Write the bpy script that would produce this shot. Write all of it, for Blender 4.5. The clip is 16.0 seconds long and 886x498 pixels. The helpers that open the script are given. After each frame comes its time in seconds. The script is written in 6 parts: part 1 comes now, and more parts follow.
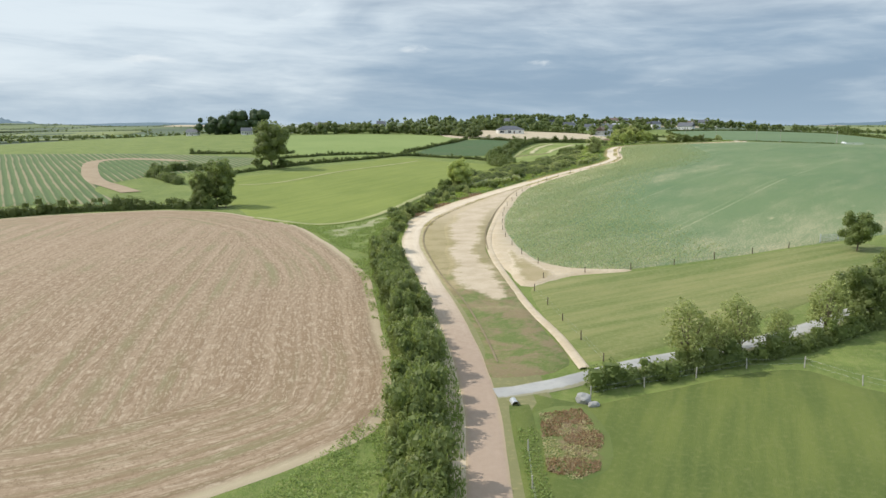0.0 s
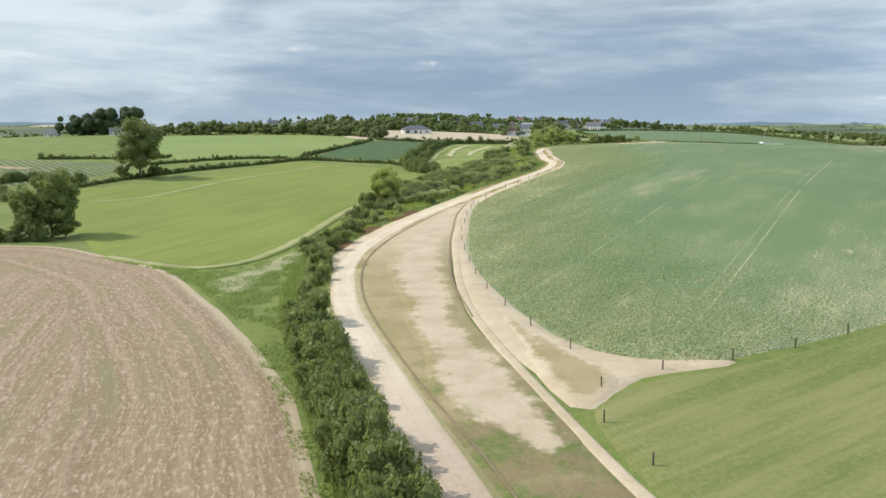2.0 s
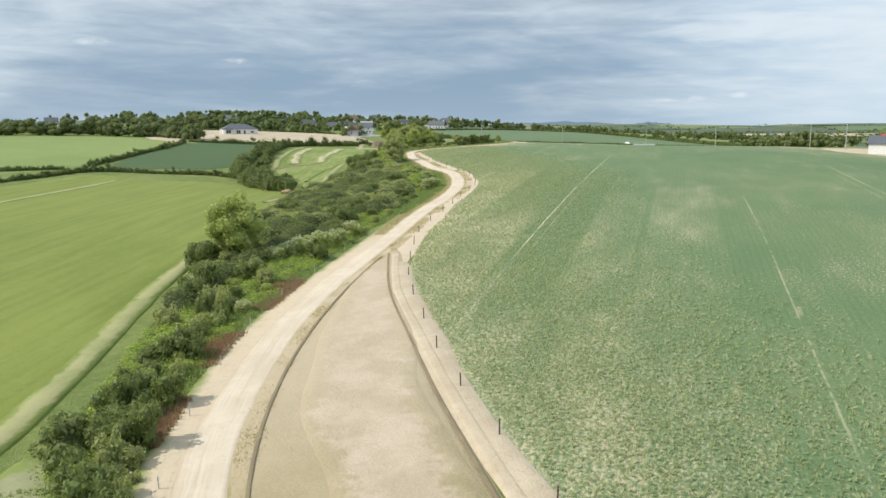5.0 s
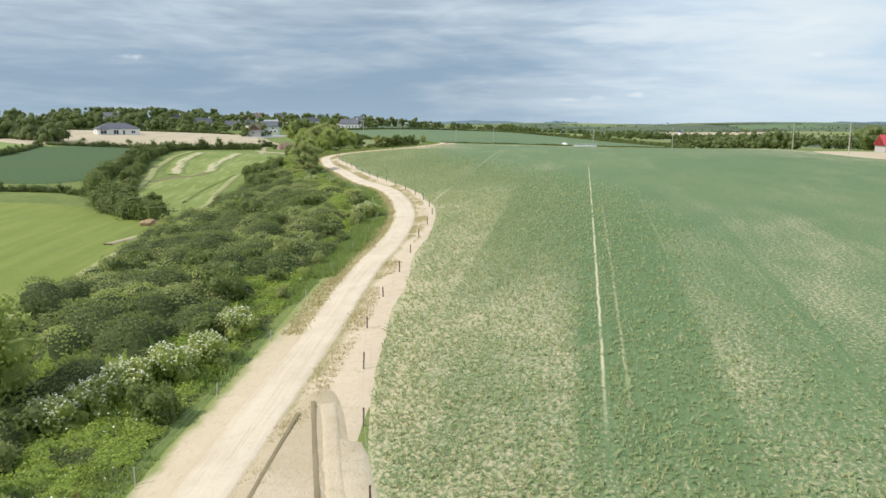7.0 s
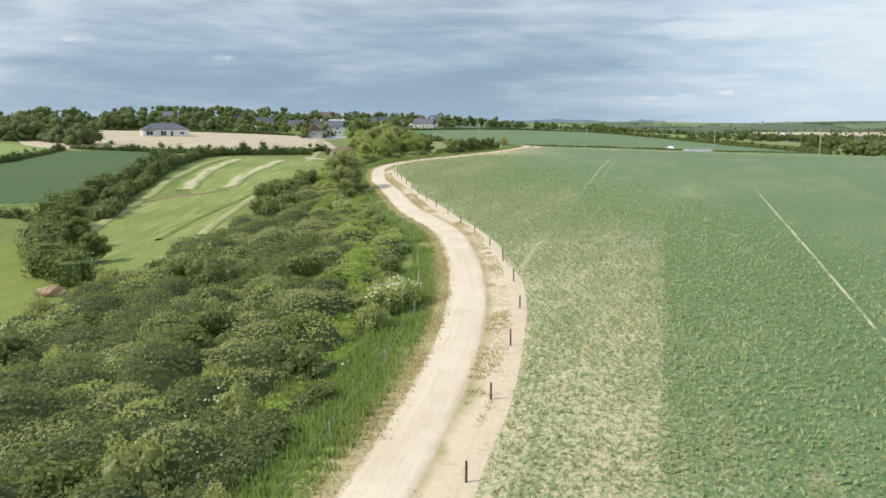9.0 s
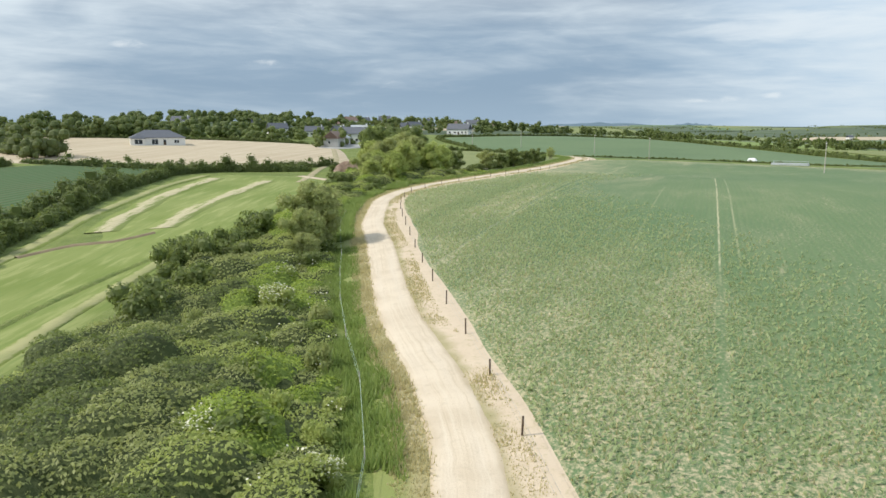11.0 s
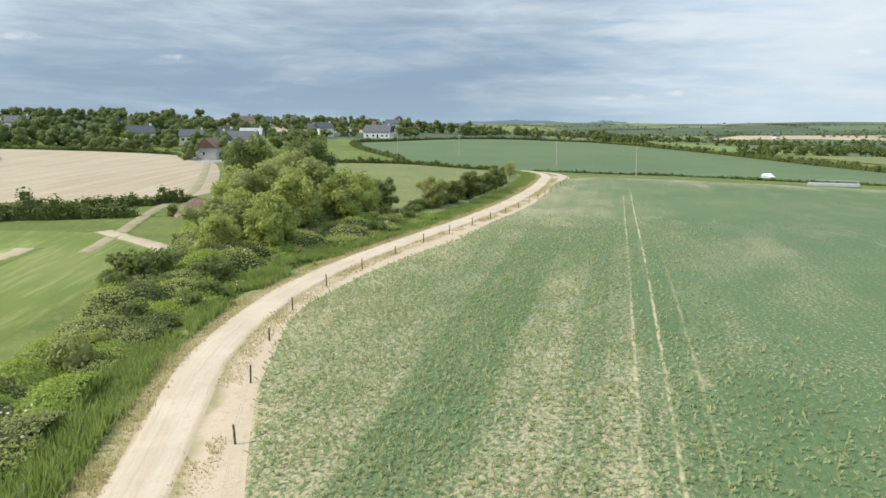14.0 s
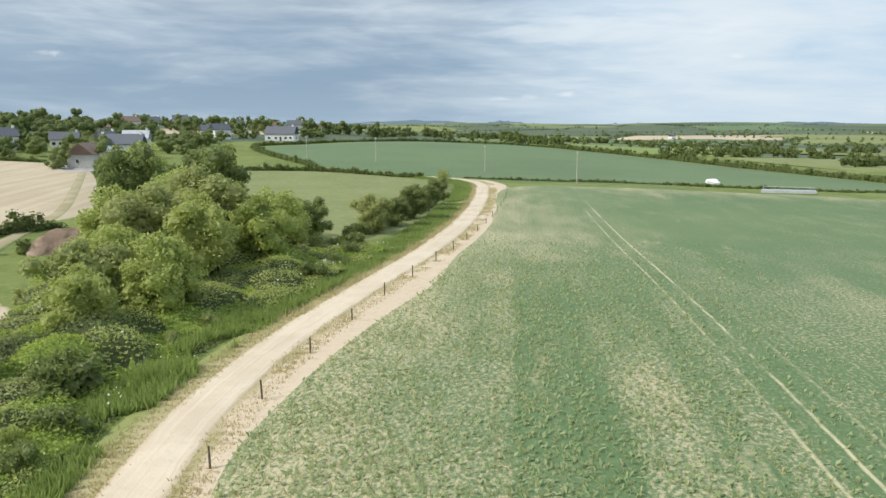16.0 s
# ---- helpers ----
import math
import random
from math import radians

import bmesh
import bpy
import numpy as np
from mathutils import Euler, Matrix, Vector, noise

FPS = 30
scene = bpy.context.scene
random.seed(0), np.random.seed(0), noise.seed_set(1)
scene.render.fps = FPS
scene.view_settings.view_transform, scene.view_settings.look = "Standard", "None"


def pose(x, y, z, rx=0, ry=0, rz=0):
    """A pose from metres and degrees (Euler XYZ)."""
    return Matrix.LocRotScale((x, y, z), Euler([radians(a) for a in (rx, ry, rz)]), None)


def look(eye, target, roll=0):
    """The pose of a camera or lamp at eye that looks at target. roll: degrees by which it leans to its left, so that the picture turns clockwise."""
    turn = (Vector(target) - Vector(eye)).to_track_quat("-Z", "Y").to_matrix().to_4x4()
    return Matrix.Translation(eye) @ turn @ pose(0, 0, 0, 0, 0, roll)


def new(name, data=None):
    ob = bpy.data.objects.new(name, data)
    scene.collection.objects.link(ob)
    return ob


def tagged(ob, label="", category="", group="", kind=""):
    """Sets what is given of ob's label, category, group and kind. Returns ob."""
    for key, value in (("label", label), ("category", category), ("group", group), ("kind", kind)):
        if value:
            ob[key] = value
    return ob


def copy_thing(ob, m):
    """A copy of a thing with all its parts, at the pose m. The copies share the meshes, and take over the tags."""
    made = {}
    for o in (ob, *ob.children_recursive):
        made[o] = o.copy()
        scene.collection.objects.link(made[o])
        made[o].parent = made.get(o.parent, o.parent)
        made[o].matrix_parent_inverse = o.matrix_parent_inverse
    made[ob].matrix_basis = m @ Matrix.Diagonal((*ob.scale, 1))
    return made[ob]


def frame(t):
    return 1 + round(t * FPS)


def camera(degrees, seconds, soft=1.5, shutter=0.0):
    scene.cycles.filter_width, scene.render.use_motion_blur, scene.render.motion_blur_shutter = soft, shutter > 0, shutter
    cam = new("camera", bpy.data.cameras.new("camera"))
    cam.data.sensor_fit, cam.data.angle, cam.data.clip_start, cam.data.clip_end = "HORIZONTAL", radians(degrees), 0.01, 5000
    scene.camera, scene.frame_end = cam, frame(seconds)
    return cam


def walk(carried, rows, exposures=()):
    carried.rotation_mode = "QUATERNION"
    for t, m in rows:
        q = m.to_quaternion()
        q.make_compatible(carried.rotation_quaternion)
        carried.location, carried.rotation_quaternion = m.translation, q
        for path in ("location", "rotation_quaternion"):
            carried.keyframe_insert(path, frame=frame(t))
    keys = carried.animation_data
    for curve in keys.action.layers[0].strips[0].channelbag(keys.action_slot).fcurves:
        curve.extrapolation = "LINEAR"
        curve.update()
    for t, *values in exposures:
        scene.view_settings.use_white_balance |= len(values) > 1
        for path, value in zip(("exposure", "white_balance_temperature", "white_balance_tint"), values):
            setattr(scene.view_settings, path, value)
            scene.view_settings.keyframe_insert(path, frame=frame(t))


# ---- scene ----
cam = camera(61.0, 16.0)
# seconds, place of the drone in metres, heading and pitch in degrees
ROWS = [
    (0, -0.00, 0.00, 36.00, 0.00, -9.30),
    (0.5, -2.24, 12.86, 35.85, -2.69, -9.29),
    (1, -4.37, 26.51, 35.78, -4.46, -9.30),
    (1.5, -6.08, 39.58, 35.76, -6.01, -9.29),
    (2, -7.64, 53.39, 35.58, -8.23, -9.29),
    (2.5, -8.81, 66.57, 35.50, -10.41, -9.30),
    (3, -9.56, 80.35, 35.32, -12.60, -9.30),
    (3.5, -9.79, 93.34, 35.21, -14.63, -9.31),
    (3.7, -9.82, 98.65, 35.27, -15.70, -9.38),
    (5.8, -2.61, 159.66, 34.86, -26.41, -9.27),
    (6, -0.99, 165.03, 34.93, -27.53, -9.31),
    (6.5, 3.76, 178.08, 34.95, -28.97, -9.35),
    (7, 9.84, 191.59, 35.13, -29.10, -9.40),
    (7.5, 15.90, 203.87, 35.05, -28.84, -9.44),
    (8, 22.82, 216.95, 35.14, -27.29, -9.48),
    (8.5, 29.44, 229.22, 35.30, -24.12, -9.47),
    (9, 36.19, 242.16, 35.86, -23.02, -9.49),
    (9.5, 42.28, 254.35, 36.38, -22.57, -9.48),
    (9.7, 44.66, 259.46, 36.59, -22.34, -9.40),
    (11.8, 69.42, 316.57, 38.39, -18.60, -9.38),
    (12, 71.37, 321.85, 38.71, -18.41, -9.41),
    (12.5, 76.13, 334.69, 39.12, -19.10, -9.42),
    (13, 81.28, 348.89, 39.51, -21.46, -9.42),
    (13.5, 85.98, 362.74, 39.81, -23.66, -9.44),
    (14, 90.07, 377.06, 40.21, -26.40, -9.48),
    (14.5, 91.83, 383.97, 40.33, -27.92, -9.49),
    (15, 93.54, 391.10, 40.53, -30.03, -9.51),
    (15.5, 95.03, 397.82, 40.70, -32.05, -9.51),
    (16, 96.71, 404.88, 40.83, -34.13, -9.48),
]
walk(cam, [(t, pose(x, y, z, 90 + pitch, 0, yaw)) for t, x, y, z, yaw, pitch in ROWS])

# ---- sky and sun ----
SUN_AZ = math.atan2(-0.96, 0.28)          # bearing of the sun from +y towards +x
SUN_EL = radians(42)
world = bpy.data.worlds.new("sky")
scene.world = world
world.use_nodes = True


class Graph:
    """Short calls for building a node tree."""

    def __init__(self, tree):
        self.tree = tree
        tree.nodes.clear()

    def put(self, slot, value):
        if isinstance(value, bpy.types.NodeSocket):
            self.tree.links.new(value, slot)
        elif value is not None:
            if slot.type == "RGBA" and len(value) == 3:
                value = (*value, 1)
            slot.default_value = value

    def node(self, kind, values=(), **settings):
        n = self.tree.nodes.new(kind)
        for key, value in settings.items():
            setattr(n, key, value)
        for key, value in dict(values).items():
            self.put(n.inputs[key], value)
        return n

    def coord(self, kind="Object"):
        return self.node("ShaderNodeTexCoord").outputs[kind]

    def sep(self, v):
        n = self.node("ShaderNodeSeparateXYZ", {0: v})
        return n.outputs[0], n.outputs[1], n.outputs[2]

    def join(self, x, y, z=0.0):
        return self.node("ShaderNodeCombineXYZ", {0: x, 1: y, 2: z}).outputs[0]

    def math(self, op, a, b=None, c=None):
        n = self.node("ShaderNodeMath", {0: a}, operation=op)
        if b is not None:
            self.put(n.inputs[1], b)
        if c is not None:
            self.put(n.inputs[2], c)
        return n.outputs[0]

    def scale(self, v, s):
        n = self.node("ShaderNodeVectorMath", {0: v, 1: s}, operation="MULTIPLY")
        return n.outputs[0]

    def noise(self, v, size, detail=3.0, rough=0.55, lift=0.0):
        n = self.node("ShaderNodeTexNoise", {"Vector": v, "Scale": size, "Detail": detail, "Roughness": rough, "Distortion": lift})
        return n.outputs[0]

    def step(self, v, low, high, out0=0.0, out1=1.0):
        return self.node("ShaderNodeMapRange", {0: v, 1: low, 2: high, 3: out0, 4: out1}, interpolation_type="SMOOTHSTEP").outputs[0]

    def mix(self, f, a, b, blend="MIX"):
        n = self.node("ShaderNodeMix", data_type="RGBA", blend_type=blend)
        self.put(n.inputs[0], f), self.put(n.inputs[6], a), self.put(n.inputs[7], b)
        return n.outputs[2]


g = Graph(world.node_tree)
sky = g.node("ShaderNodeTexSky", sky_type="NISHITA", sun_disc=False, sun_elevation=SUN_EL, sun_rotation=SUN_AZ, altitude=60, air_density=1.0, dust_density=1.2)
way = g.coord("Generated")
wx, wy, wz = g.sep(way)
turn = g.math("ARCTAN2", wx, wy)
rise = g.math("ADD", wz, g.math("MULTIPLY", turn, 0.015))


def cloud_at(az, el, wide, tall):
    """A soft share of the sky round a bearing and height in degrees."""
    a = g.math("DIVIDE", g.math("SUBTRACT", turn, radians(az)), radians(wide))
    b = g.math("DIVIDE", g.math("SUBTRACT", wz, radians(el)), radians(tall))
    return g.math("EXPONENT", g.math("MULTIPLY", g.math("ADD", g.math("MULTIPLY", a, a), g.math("MULTIPLY", b, b)), -1.0))


def sky_noise(across, high, seed, detail, rough, bend):
    return g.math("SUBTRACT", g.noise(g.join(g.math("MULTIPLY", turn, across), g.math("MULTIPLY", rise, high), seed), 1.0, detail, rough, bend), 0.5)


def total(*terms):
    out = terms[0]
    for t in terms[1:]:
        out = g.math("ADD", out, t)
    return out


billow = sky_noise(3.6, 17.0, 2.3, 7, 0.52, 0.7)
wisps = sky_noise(9.0, 62.0, 8.1, 6, 0.6, 0.4)
ragged = sky_noise(15.0, 44.0, 4.4, 6, 0.62, 0.9)
east = g.step(turn, radians(33), radians(50))
mass = total(0.48, g.math("MULTIPLY", g.math("MULTIPLY", g.step(turn, radians(2), radians(-20)), g.step(wz, 0.01, 0.08)), 0.34),
             g.math("MULTIPLY", cloud_at(20, 2.2, 20, 2.2), -0.30), g.math("MULTIPLY", cloud_at(-4, 3.6, 8, 1.0), -0.16), g.math("MULTIPLY", cloud_at(19, 7.2, 12, 2.4), -0.16),
             g.math("MULTIPLY", cloud_at(5, 1.0, 30, 1.0), -0.10), g.math("MULTIPLY", east, 0.20), g.math("MULTIPLY", billow, 1.3), g.math("MULTIPLY", wisps, 0.6))
bright = g.step(mass, 0.05, 1.0)
shade = g.mix(g.step(turn, radians(30), radians(55)), (3.4, 4.8, 6.4), (5.2, 7.5, 9.9))
shade = g.mix(g.step(wz, 0.10, 0.18), shade, g.mix(east, (4.2, 5.2, 6.4), (4.6, 7.2, 10.4)))
veil = g.mix(bright, shade, (9.0, 10.1, 10.9))
sheet = g.step(total(cloud_at(46, 6.6, 12, 1.5), g.math("MULTIPLY", billow, 0.9), g.math("MULTIPLY", wisps, 0.6)), 0.42, 0.95)
puffs = None
for az, el, wide, tall in ((40.2, 1.9, 1.9, 0.36), (38.6, 1.8, 1.3, 0.25), (43.4, 2.1, 1.0, 0.25), (6.9, 4.6, 1.6, 0.26), (-2.4, 5.5, 1.1, 0.25), (55.0, 4.6, 0.9, 0.4), (-21, 4.6, 2.0, 0.3)):
    one = cloud_at(az, el, wide, tall)
    puffs = one if puffs is None else g.math("MAXIMUM", puffs, one)
puffs = g.step(total(puffs, g.math("MULTIPLY", ragged, 2.6), g.math("MULTIPLY", wisps, 0.8)), 0.35, 1.25)
veil = g.mix(g.math("MULTIPLY", sheet, 0.58), veil, (10.2, 11.0, 11.5))
veil = g.mix(g.math("MULTIPLY", puffs, 0.5), veil, (11.2, 11.7, 11.9))
veil = g.mix(g.step(wz, 0.055, 0.0, 0.0, 0.35), veil, g.mix(east, (5.2, 6.9, 8.4), (7.6, 9.3, 10.6)))
skyfill = g.mix(0.93, sky.outputs[0], veil)
back = g.node("ShaderNodeBackground", {"Color": skyfill, "Strength": 0.085})
g.tree.links.new(back.outputs[0], g.node("ShaderNodeOutputWorld").inputs[0])

sun = new("sun", bpy.data.lights.new("sun", "SUN"))
sun.data.energy, sun.data.angle, sun.data.color = 3.6, radians(0.6), (1.0, 0.94, 0.84)
sun_way = Vector((math.sin(SUN_AZ) * math.cos(SUN_EL), math.cos(SUN_AZ) * math.cos(SUN_EL), math.sin(SUN_EL)))
sun.matrix_world = look(sun_way * 200, (0, 0, 0))
scene.view_settings.exposure = 0.0


# ---- materials ----
def finish(g, colour, rough, height=None, depth=0.1, metal=0.0, strength=0.6, through_light=None):
    values = {"Base Color": colour, "Roughness": rough, "Metallic": metal}
    p = g.node("ShaderNodeBsdfPrincipled", values)
    if height is not None:
        b = g.node("ShaderNodeBump", {"Height": height, "Distance": depth, "Strength": strength})
        g.put(p.inputs["Normal"], b.outputs[0])
    shader = p.outputs[0]
    if through_light is not None:
        t = g.node("ShaderNodeBsdfTranslucent", {"Color": through_light})
        m = g.node("ShaderNodeMixShader", {0: 0.36, 1: shader, 2: t.outputs[0]})
        shader = m.outputs[0]
    g.tree.links.new(shader, g.node("ShaderNodeOutputMaterial").inputs[0])


def blank(name):
    m = bpy.data.materials.new(name)
    m.use_nodes = True
    return m, Graph(m.node_tree)


def earth(name, a, b, c, big=0.05, fine=1.4, rough=0.95, depth=0.12, fleck=0.45, streak=None):
    """Ground cover: two tones in broad patches, a third in fine flecks, and a drawn-out streak along a heading."""
    m, g = blank(name)
    v = g.coord()
    if streak:
        ang, along, across = streak
        v2 = g.node("ShaderNodeMapping", {"Vector": v, "Rotation": (0, 0, radians(ang)), "Scale": (1 / along, 1 / across, 1)}, vector_type="TEXTURE").outputs[0]
    else:
        v2 = v
    patch = g.step(g.noise(v, big, 4, 0.6), 0.36, 0.64)
    lines = g.step(g.noise(v2, 0.5, 3, 0.6), 0.35, 0.65)
    col = g.mix(g.math("ADD", g.math("MULTIPLY", patch, 0.35 if streak else 0.6), g.math("MULTIPLY", lines, 0.65 if streak else 0.4)), a, b)
    f = g.noise(v, fine, 5, 0.7)
    col = g.mix(g.math("MULTIPLY", g.step(f, 0.45, 0.72), fleck), col, c)
    finish(g, col, rough, g.math("ADD", f, g.noise(v, fine * 4, 3)), depth)
    return m


def plain(name, a, b, size=3.0, rough=0.7, depth=0.01, metal=0.0):
    m, g = blank(name)
    v = g.coord()
    n = g.noise(v, size, 5, 0.65)
    finish(g, g.mix(g.step(n, 0.3, 0.7), a, b), rough, n, depth, metal)
    return m


def leafage(name, a, b, c, through_light=None):
    m, g = blank(name)
    island = g.node("ShaderNodeNewGeometry").outputs["Random Per Island"]
    each = g.node("ShaderNodeObjectInfo").outputs["Random"]
    col = g.mix(island, a, b)
    col = g.mix(g.math("MULTIPLY", g.step(each, 0.2, 0.9), 0.75), col, c)
    fleck = g.noise(g.coord(), 1.1, 3)
    col = g.mix(g.math("MULTIPLY", g.step(fleck, 0.4, 0.75), 0.35), col, b)
    finish(g, col, 0.6, through_light=through_light or tuple(min(1, x * 1.5) for x in b))
    return m


M_ROUGH = earth("rough_grass", (0.115, 0.170, 0.032), (0.20, 0.25, 0.06), (0.31, 0.30, 0.12), 0.09, 1.6, depth=0.25)
M_PLAIN = earth("distant_land", (0.060, 0.094, 0.052), (0.092, 0.130, 0.068), (0.15, 0.165, 0.10), 0.006, 0.05, depth=0.3, fleck=0.5)
M_MEADOW = earth("bright_grass", (0.142, 0.188, 0.026), (0.200, 0.242, 0.042), (0.262, 0.285, 0.078), 0.03, 0.9, depth=0.06, fleck=0.3, streak=(64, 0.05, 0.9))
M_MOWN = earth("mown_grass", (0.075, 0.112, 0.019), (0.140, 0.172, 0.034), (0.18, 0.20, 0.062), 0.05, 2.0, depth=0.12, fleck=0.5, streak=(68, 0.05, 0.9))
M_PADDOCK = earth("paddock_grass", (0.120, 0.165, 0.034), (0.245, 0.245, 0.090), (0.30, 0.285, 0.135), 0.045, 2.2, depth=0.10, fleck=0.55, streak=(22, 0.04, 1.0))
M_OLIVE = earth("olive_pasture", (0.155, 0.195, 0.060), (0.215, 0.245, 0.092), (0.32, 0.315, 0.16), 0.06, 0.9, depth=0.1, fleck=0.55)
M_LIGHT = earth("light_pasture", (0.165, 0.235, 0.055), (0.215, 0.28, 0.08), (0.27, 0.30, 0.12), 0.02, 0.7, depth=0.06, fleck=0.3)
M_STRAW = earth("straw_field", (0.43, 0.352, 0.245), (0.54, 0.46, 0.335), (0.36, 0.31, 0.19), 0.03, 0.9, depth=0.05, fleck=0.4, streak=(62, 0.035, 0.8))
M_SAND = earth("sandy_soil", (0.48, 0.388, 0.268), (0.57, 0.48, 0.355), (0.39, 0.325, 0.20), 0.16, 1.3, depth=0.08, fleck=0.5)
M_STONE = earth("grey_gravel", (0.32, 0.32, 0.31), (0.42, 0.415, 0.40), (0.26, 0.26, 0.25), 0.3, 4.0, depth=0.03, fleck=0.5)
M_RUST = earth("dead_bracken", (0.30, 0.19, 0.10), (0.42, 0.31, 0.18), (0.62, 0.55, 0.44), 0.25, 1.8, depth=0.12, fleck=0.5)
M_BROWN = earth("brown_soil", (0.32, 0.235, 0.155), (0.39, 0.30, 0.205), (0.27, 0.25, 0.13), 0.15, 1.0, depth=0.1)
M_DITCH = earth("dark_soil", (0.21, 0.16, 0.10), (0.29, 0.23, 0.14), (0.16, 0.18, 0.06), 0.3, 2.0, depth=0.08)
M_FARCROP = earth("far_green_crop", (0.098, 0.160, 0.072), (0.130, 0.195, 0.088), (0.165, 0.22, 0.10), 0.02, 0.4, depth=0.05, fleck=0.3)
M_FARGRASS = earth("distant_pasture", (0.105, 0.150, 0.055), (0.150, 0.185, 0.075), (0.20, 0.21, 0.11), 0.012, 0.08, depth=0.1, fleck=0.4)
# dark tone paints the shaded inside of the scrub beneath the leaf sprays
M_COVER = earth("shaded_bramble_cover", (0.046, 0.066, 0.018), (0.085, 0.110, 0.032), (0.125, 0.150, 0.048), 0.3, 2.6, depth=0.35, fleck=0.6)
M_COVER2 = earth("bracken_cover", (0.14, 0.205, 0.032), (0.20, 0.275, 0.048), (0.25, 0.32, 0.07), 0.3, 2.8, depth=0.3, fleck=0.6)
# distance haze is painted in as a blue base colour
M_HILL = plain("haze_tinted_hill", (0.10, 0.16, 0.21), (0.13, 0.19, 0.23), 0.002, 1.0, 0.5)


def road_material():
    m, g = blank("limestone_track")
    u, along, _ = g.sep(g.coord("UV"))
    v = g.coord()
    n = g.noise(v, 1.6, 5, 0.7)
    wob = g.math("ADD", u, g.math("MULTIPLY", g.math("SUBTRACT", g.noise(v, 0.35, 2), 0.5), 0.5))
    wob = g.math("ADD", wob, 0.35)
    rut = g.math("ABSOLUTE", g.math("SUBTRACT", g.math("ABSOLUTE", wob), 0.75))
    col = g.mix(g.step(g.noise(v, 0.22, 4, 0.6), 0.35, 0.65), (0.565, 0.472, 0.355), (0.655, 0.56, 0.435))
    col = g.mix(g.math("MULTIPLY", g.math("MULTIPLY", g.step(rut, 0.1, 0.5, 1.0, 0.0), g.step(g.noise(v, 0.12, 3), 0.3, 0.7)), 0.45), col, (0.64, 0.56, 0.455))
    col = g.mix(g.math("MULTIPLY", g.step(n, 0.5, 0.75), 0.4), col, (0.44, 0.37, 0.27))
    streak = g.noise(g.join(g.math("MULTIPLY", wob, 3.2), g.math("MULTIPLY", along, 0.05), 1.0), 1.6, 4, 0.7)
    col = g.mix(g.math("MULTIPLY", g.step(streak, 0.50, 0.66), 0.55), col, (0.67, 0.59, 0.47))
    col = g.mix(g.math("MULTIPLY", g.step(streak, 0.46, 0.32), 0.5), col, (0.47, 0.385, 0.27))
    _, north, _ = g.sep(v)
    col = g.mix(g.math("MULTIPLY", g.step(g.math("ADD", north, g.math("MULTIPLY", n, 30.0)), 95.0, 150.0, 1.0, 0.0), 0.9), col, g.mix(n, (0.30, 0.215, 0.16), (0.42, 0.32, 0.25)))
    edge = g.step(g.math("ABSOLUTE", wob), 1.3, 1.75)
    col = g.mix(g.math("MULTIPLY", edge, 0.6), col, (0.43, 0.34, 0.21))
    finish(g, col, 0.95, g.math("ADD", n, g.noise(v, 7.0, 3)), 0.05)
    return m


def verge_material():
    """Beside the track: dry grass close to it, a trodden bare strip towards the crop on its right."""
    m, g = blank("track_verge")
    u, along, _ = g.sep(g.coord("UV"))
    v = g.coord()
    wob = g.math("ADD", u, g.math("MULTIPLY", g.math("SUBTRACT", g.noise(v, 0.25, 3), 0.5), 2.4))
    grass = g.mix(g.step(g.noise(v, 0.4, 4), 0.35, 0.65), (0.43, 0.365, 0.225), (0.34, 0.305, 0.155))
    sand = g.mix(g.noise(v, 0.6, 4), (0.56, 0.45, 0.325), (0.66, 0.55, 0.42))
    _, north, _ = g.sep(v)
    grass = g.mix(g.step(north, 90.0, 130.0, 0.85, 0.0), grass, (0.17, 0.175, 0.07))
    col = g.mix(g.math("MULTIPLY", g.step(wob, 1.3, 2.3), g.step(north, 200.0, 240.0)), grass, sand)
    col = g.mix(g.math("MULTIPLY", g.step(wob, -2.6, -4.2), 0.85), col, (0.19, 0.24, 0.06))
    bank = g.math("MULTIPLY", g.math("MULTIPLY", g.step(wob, -1.4, -1.9), g.step(wob, -4.6, -3.6)), g.step(north, 240.0, 275.0, 1.0, 0.0))
    col = g.mix(g.math("MULTIPLY", bank, 0.85), col, sand)
    f = g.noise(v, 1.8, 5, 0.7)
    col = g.mix(g.math("MULTIPLY", g.step(f, 0.5, 0.72), 0.5), col, (0.36, 0.31, 0.15))
    finish(g, col, 0.95, f, 0.12)
    return m


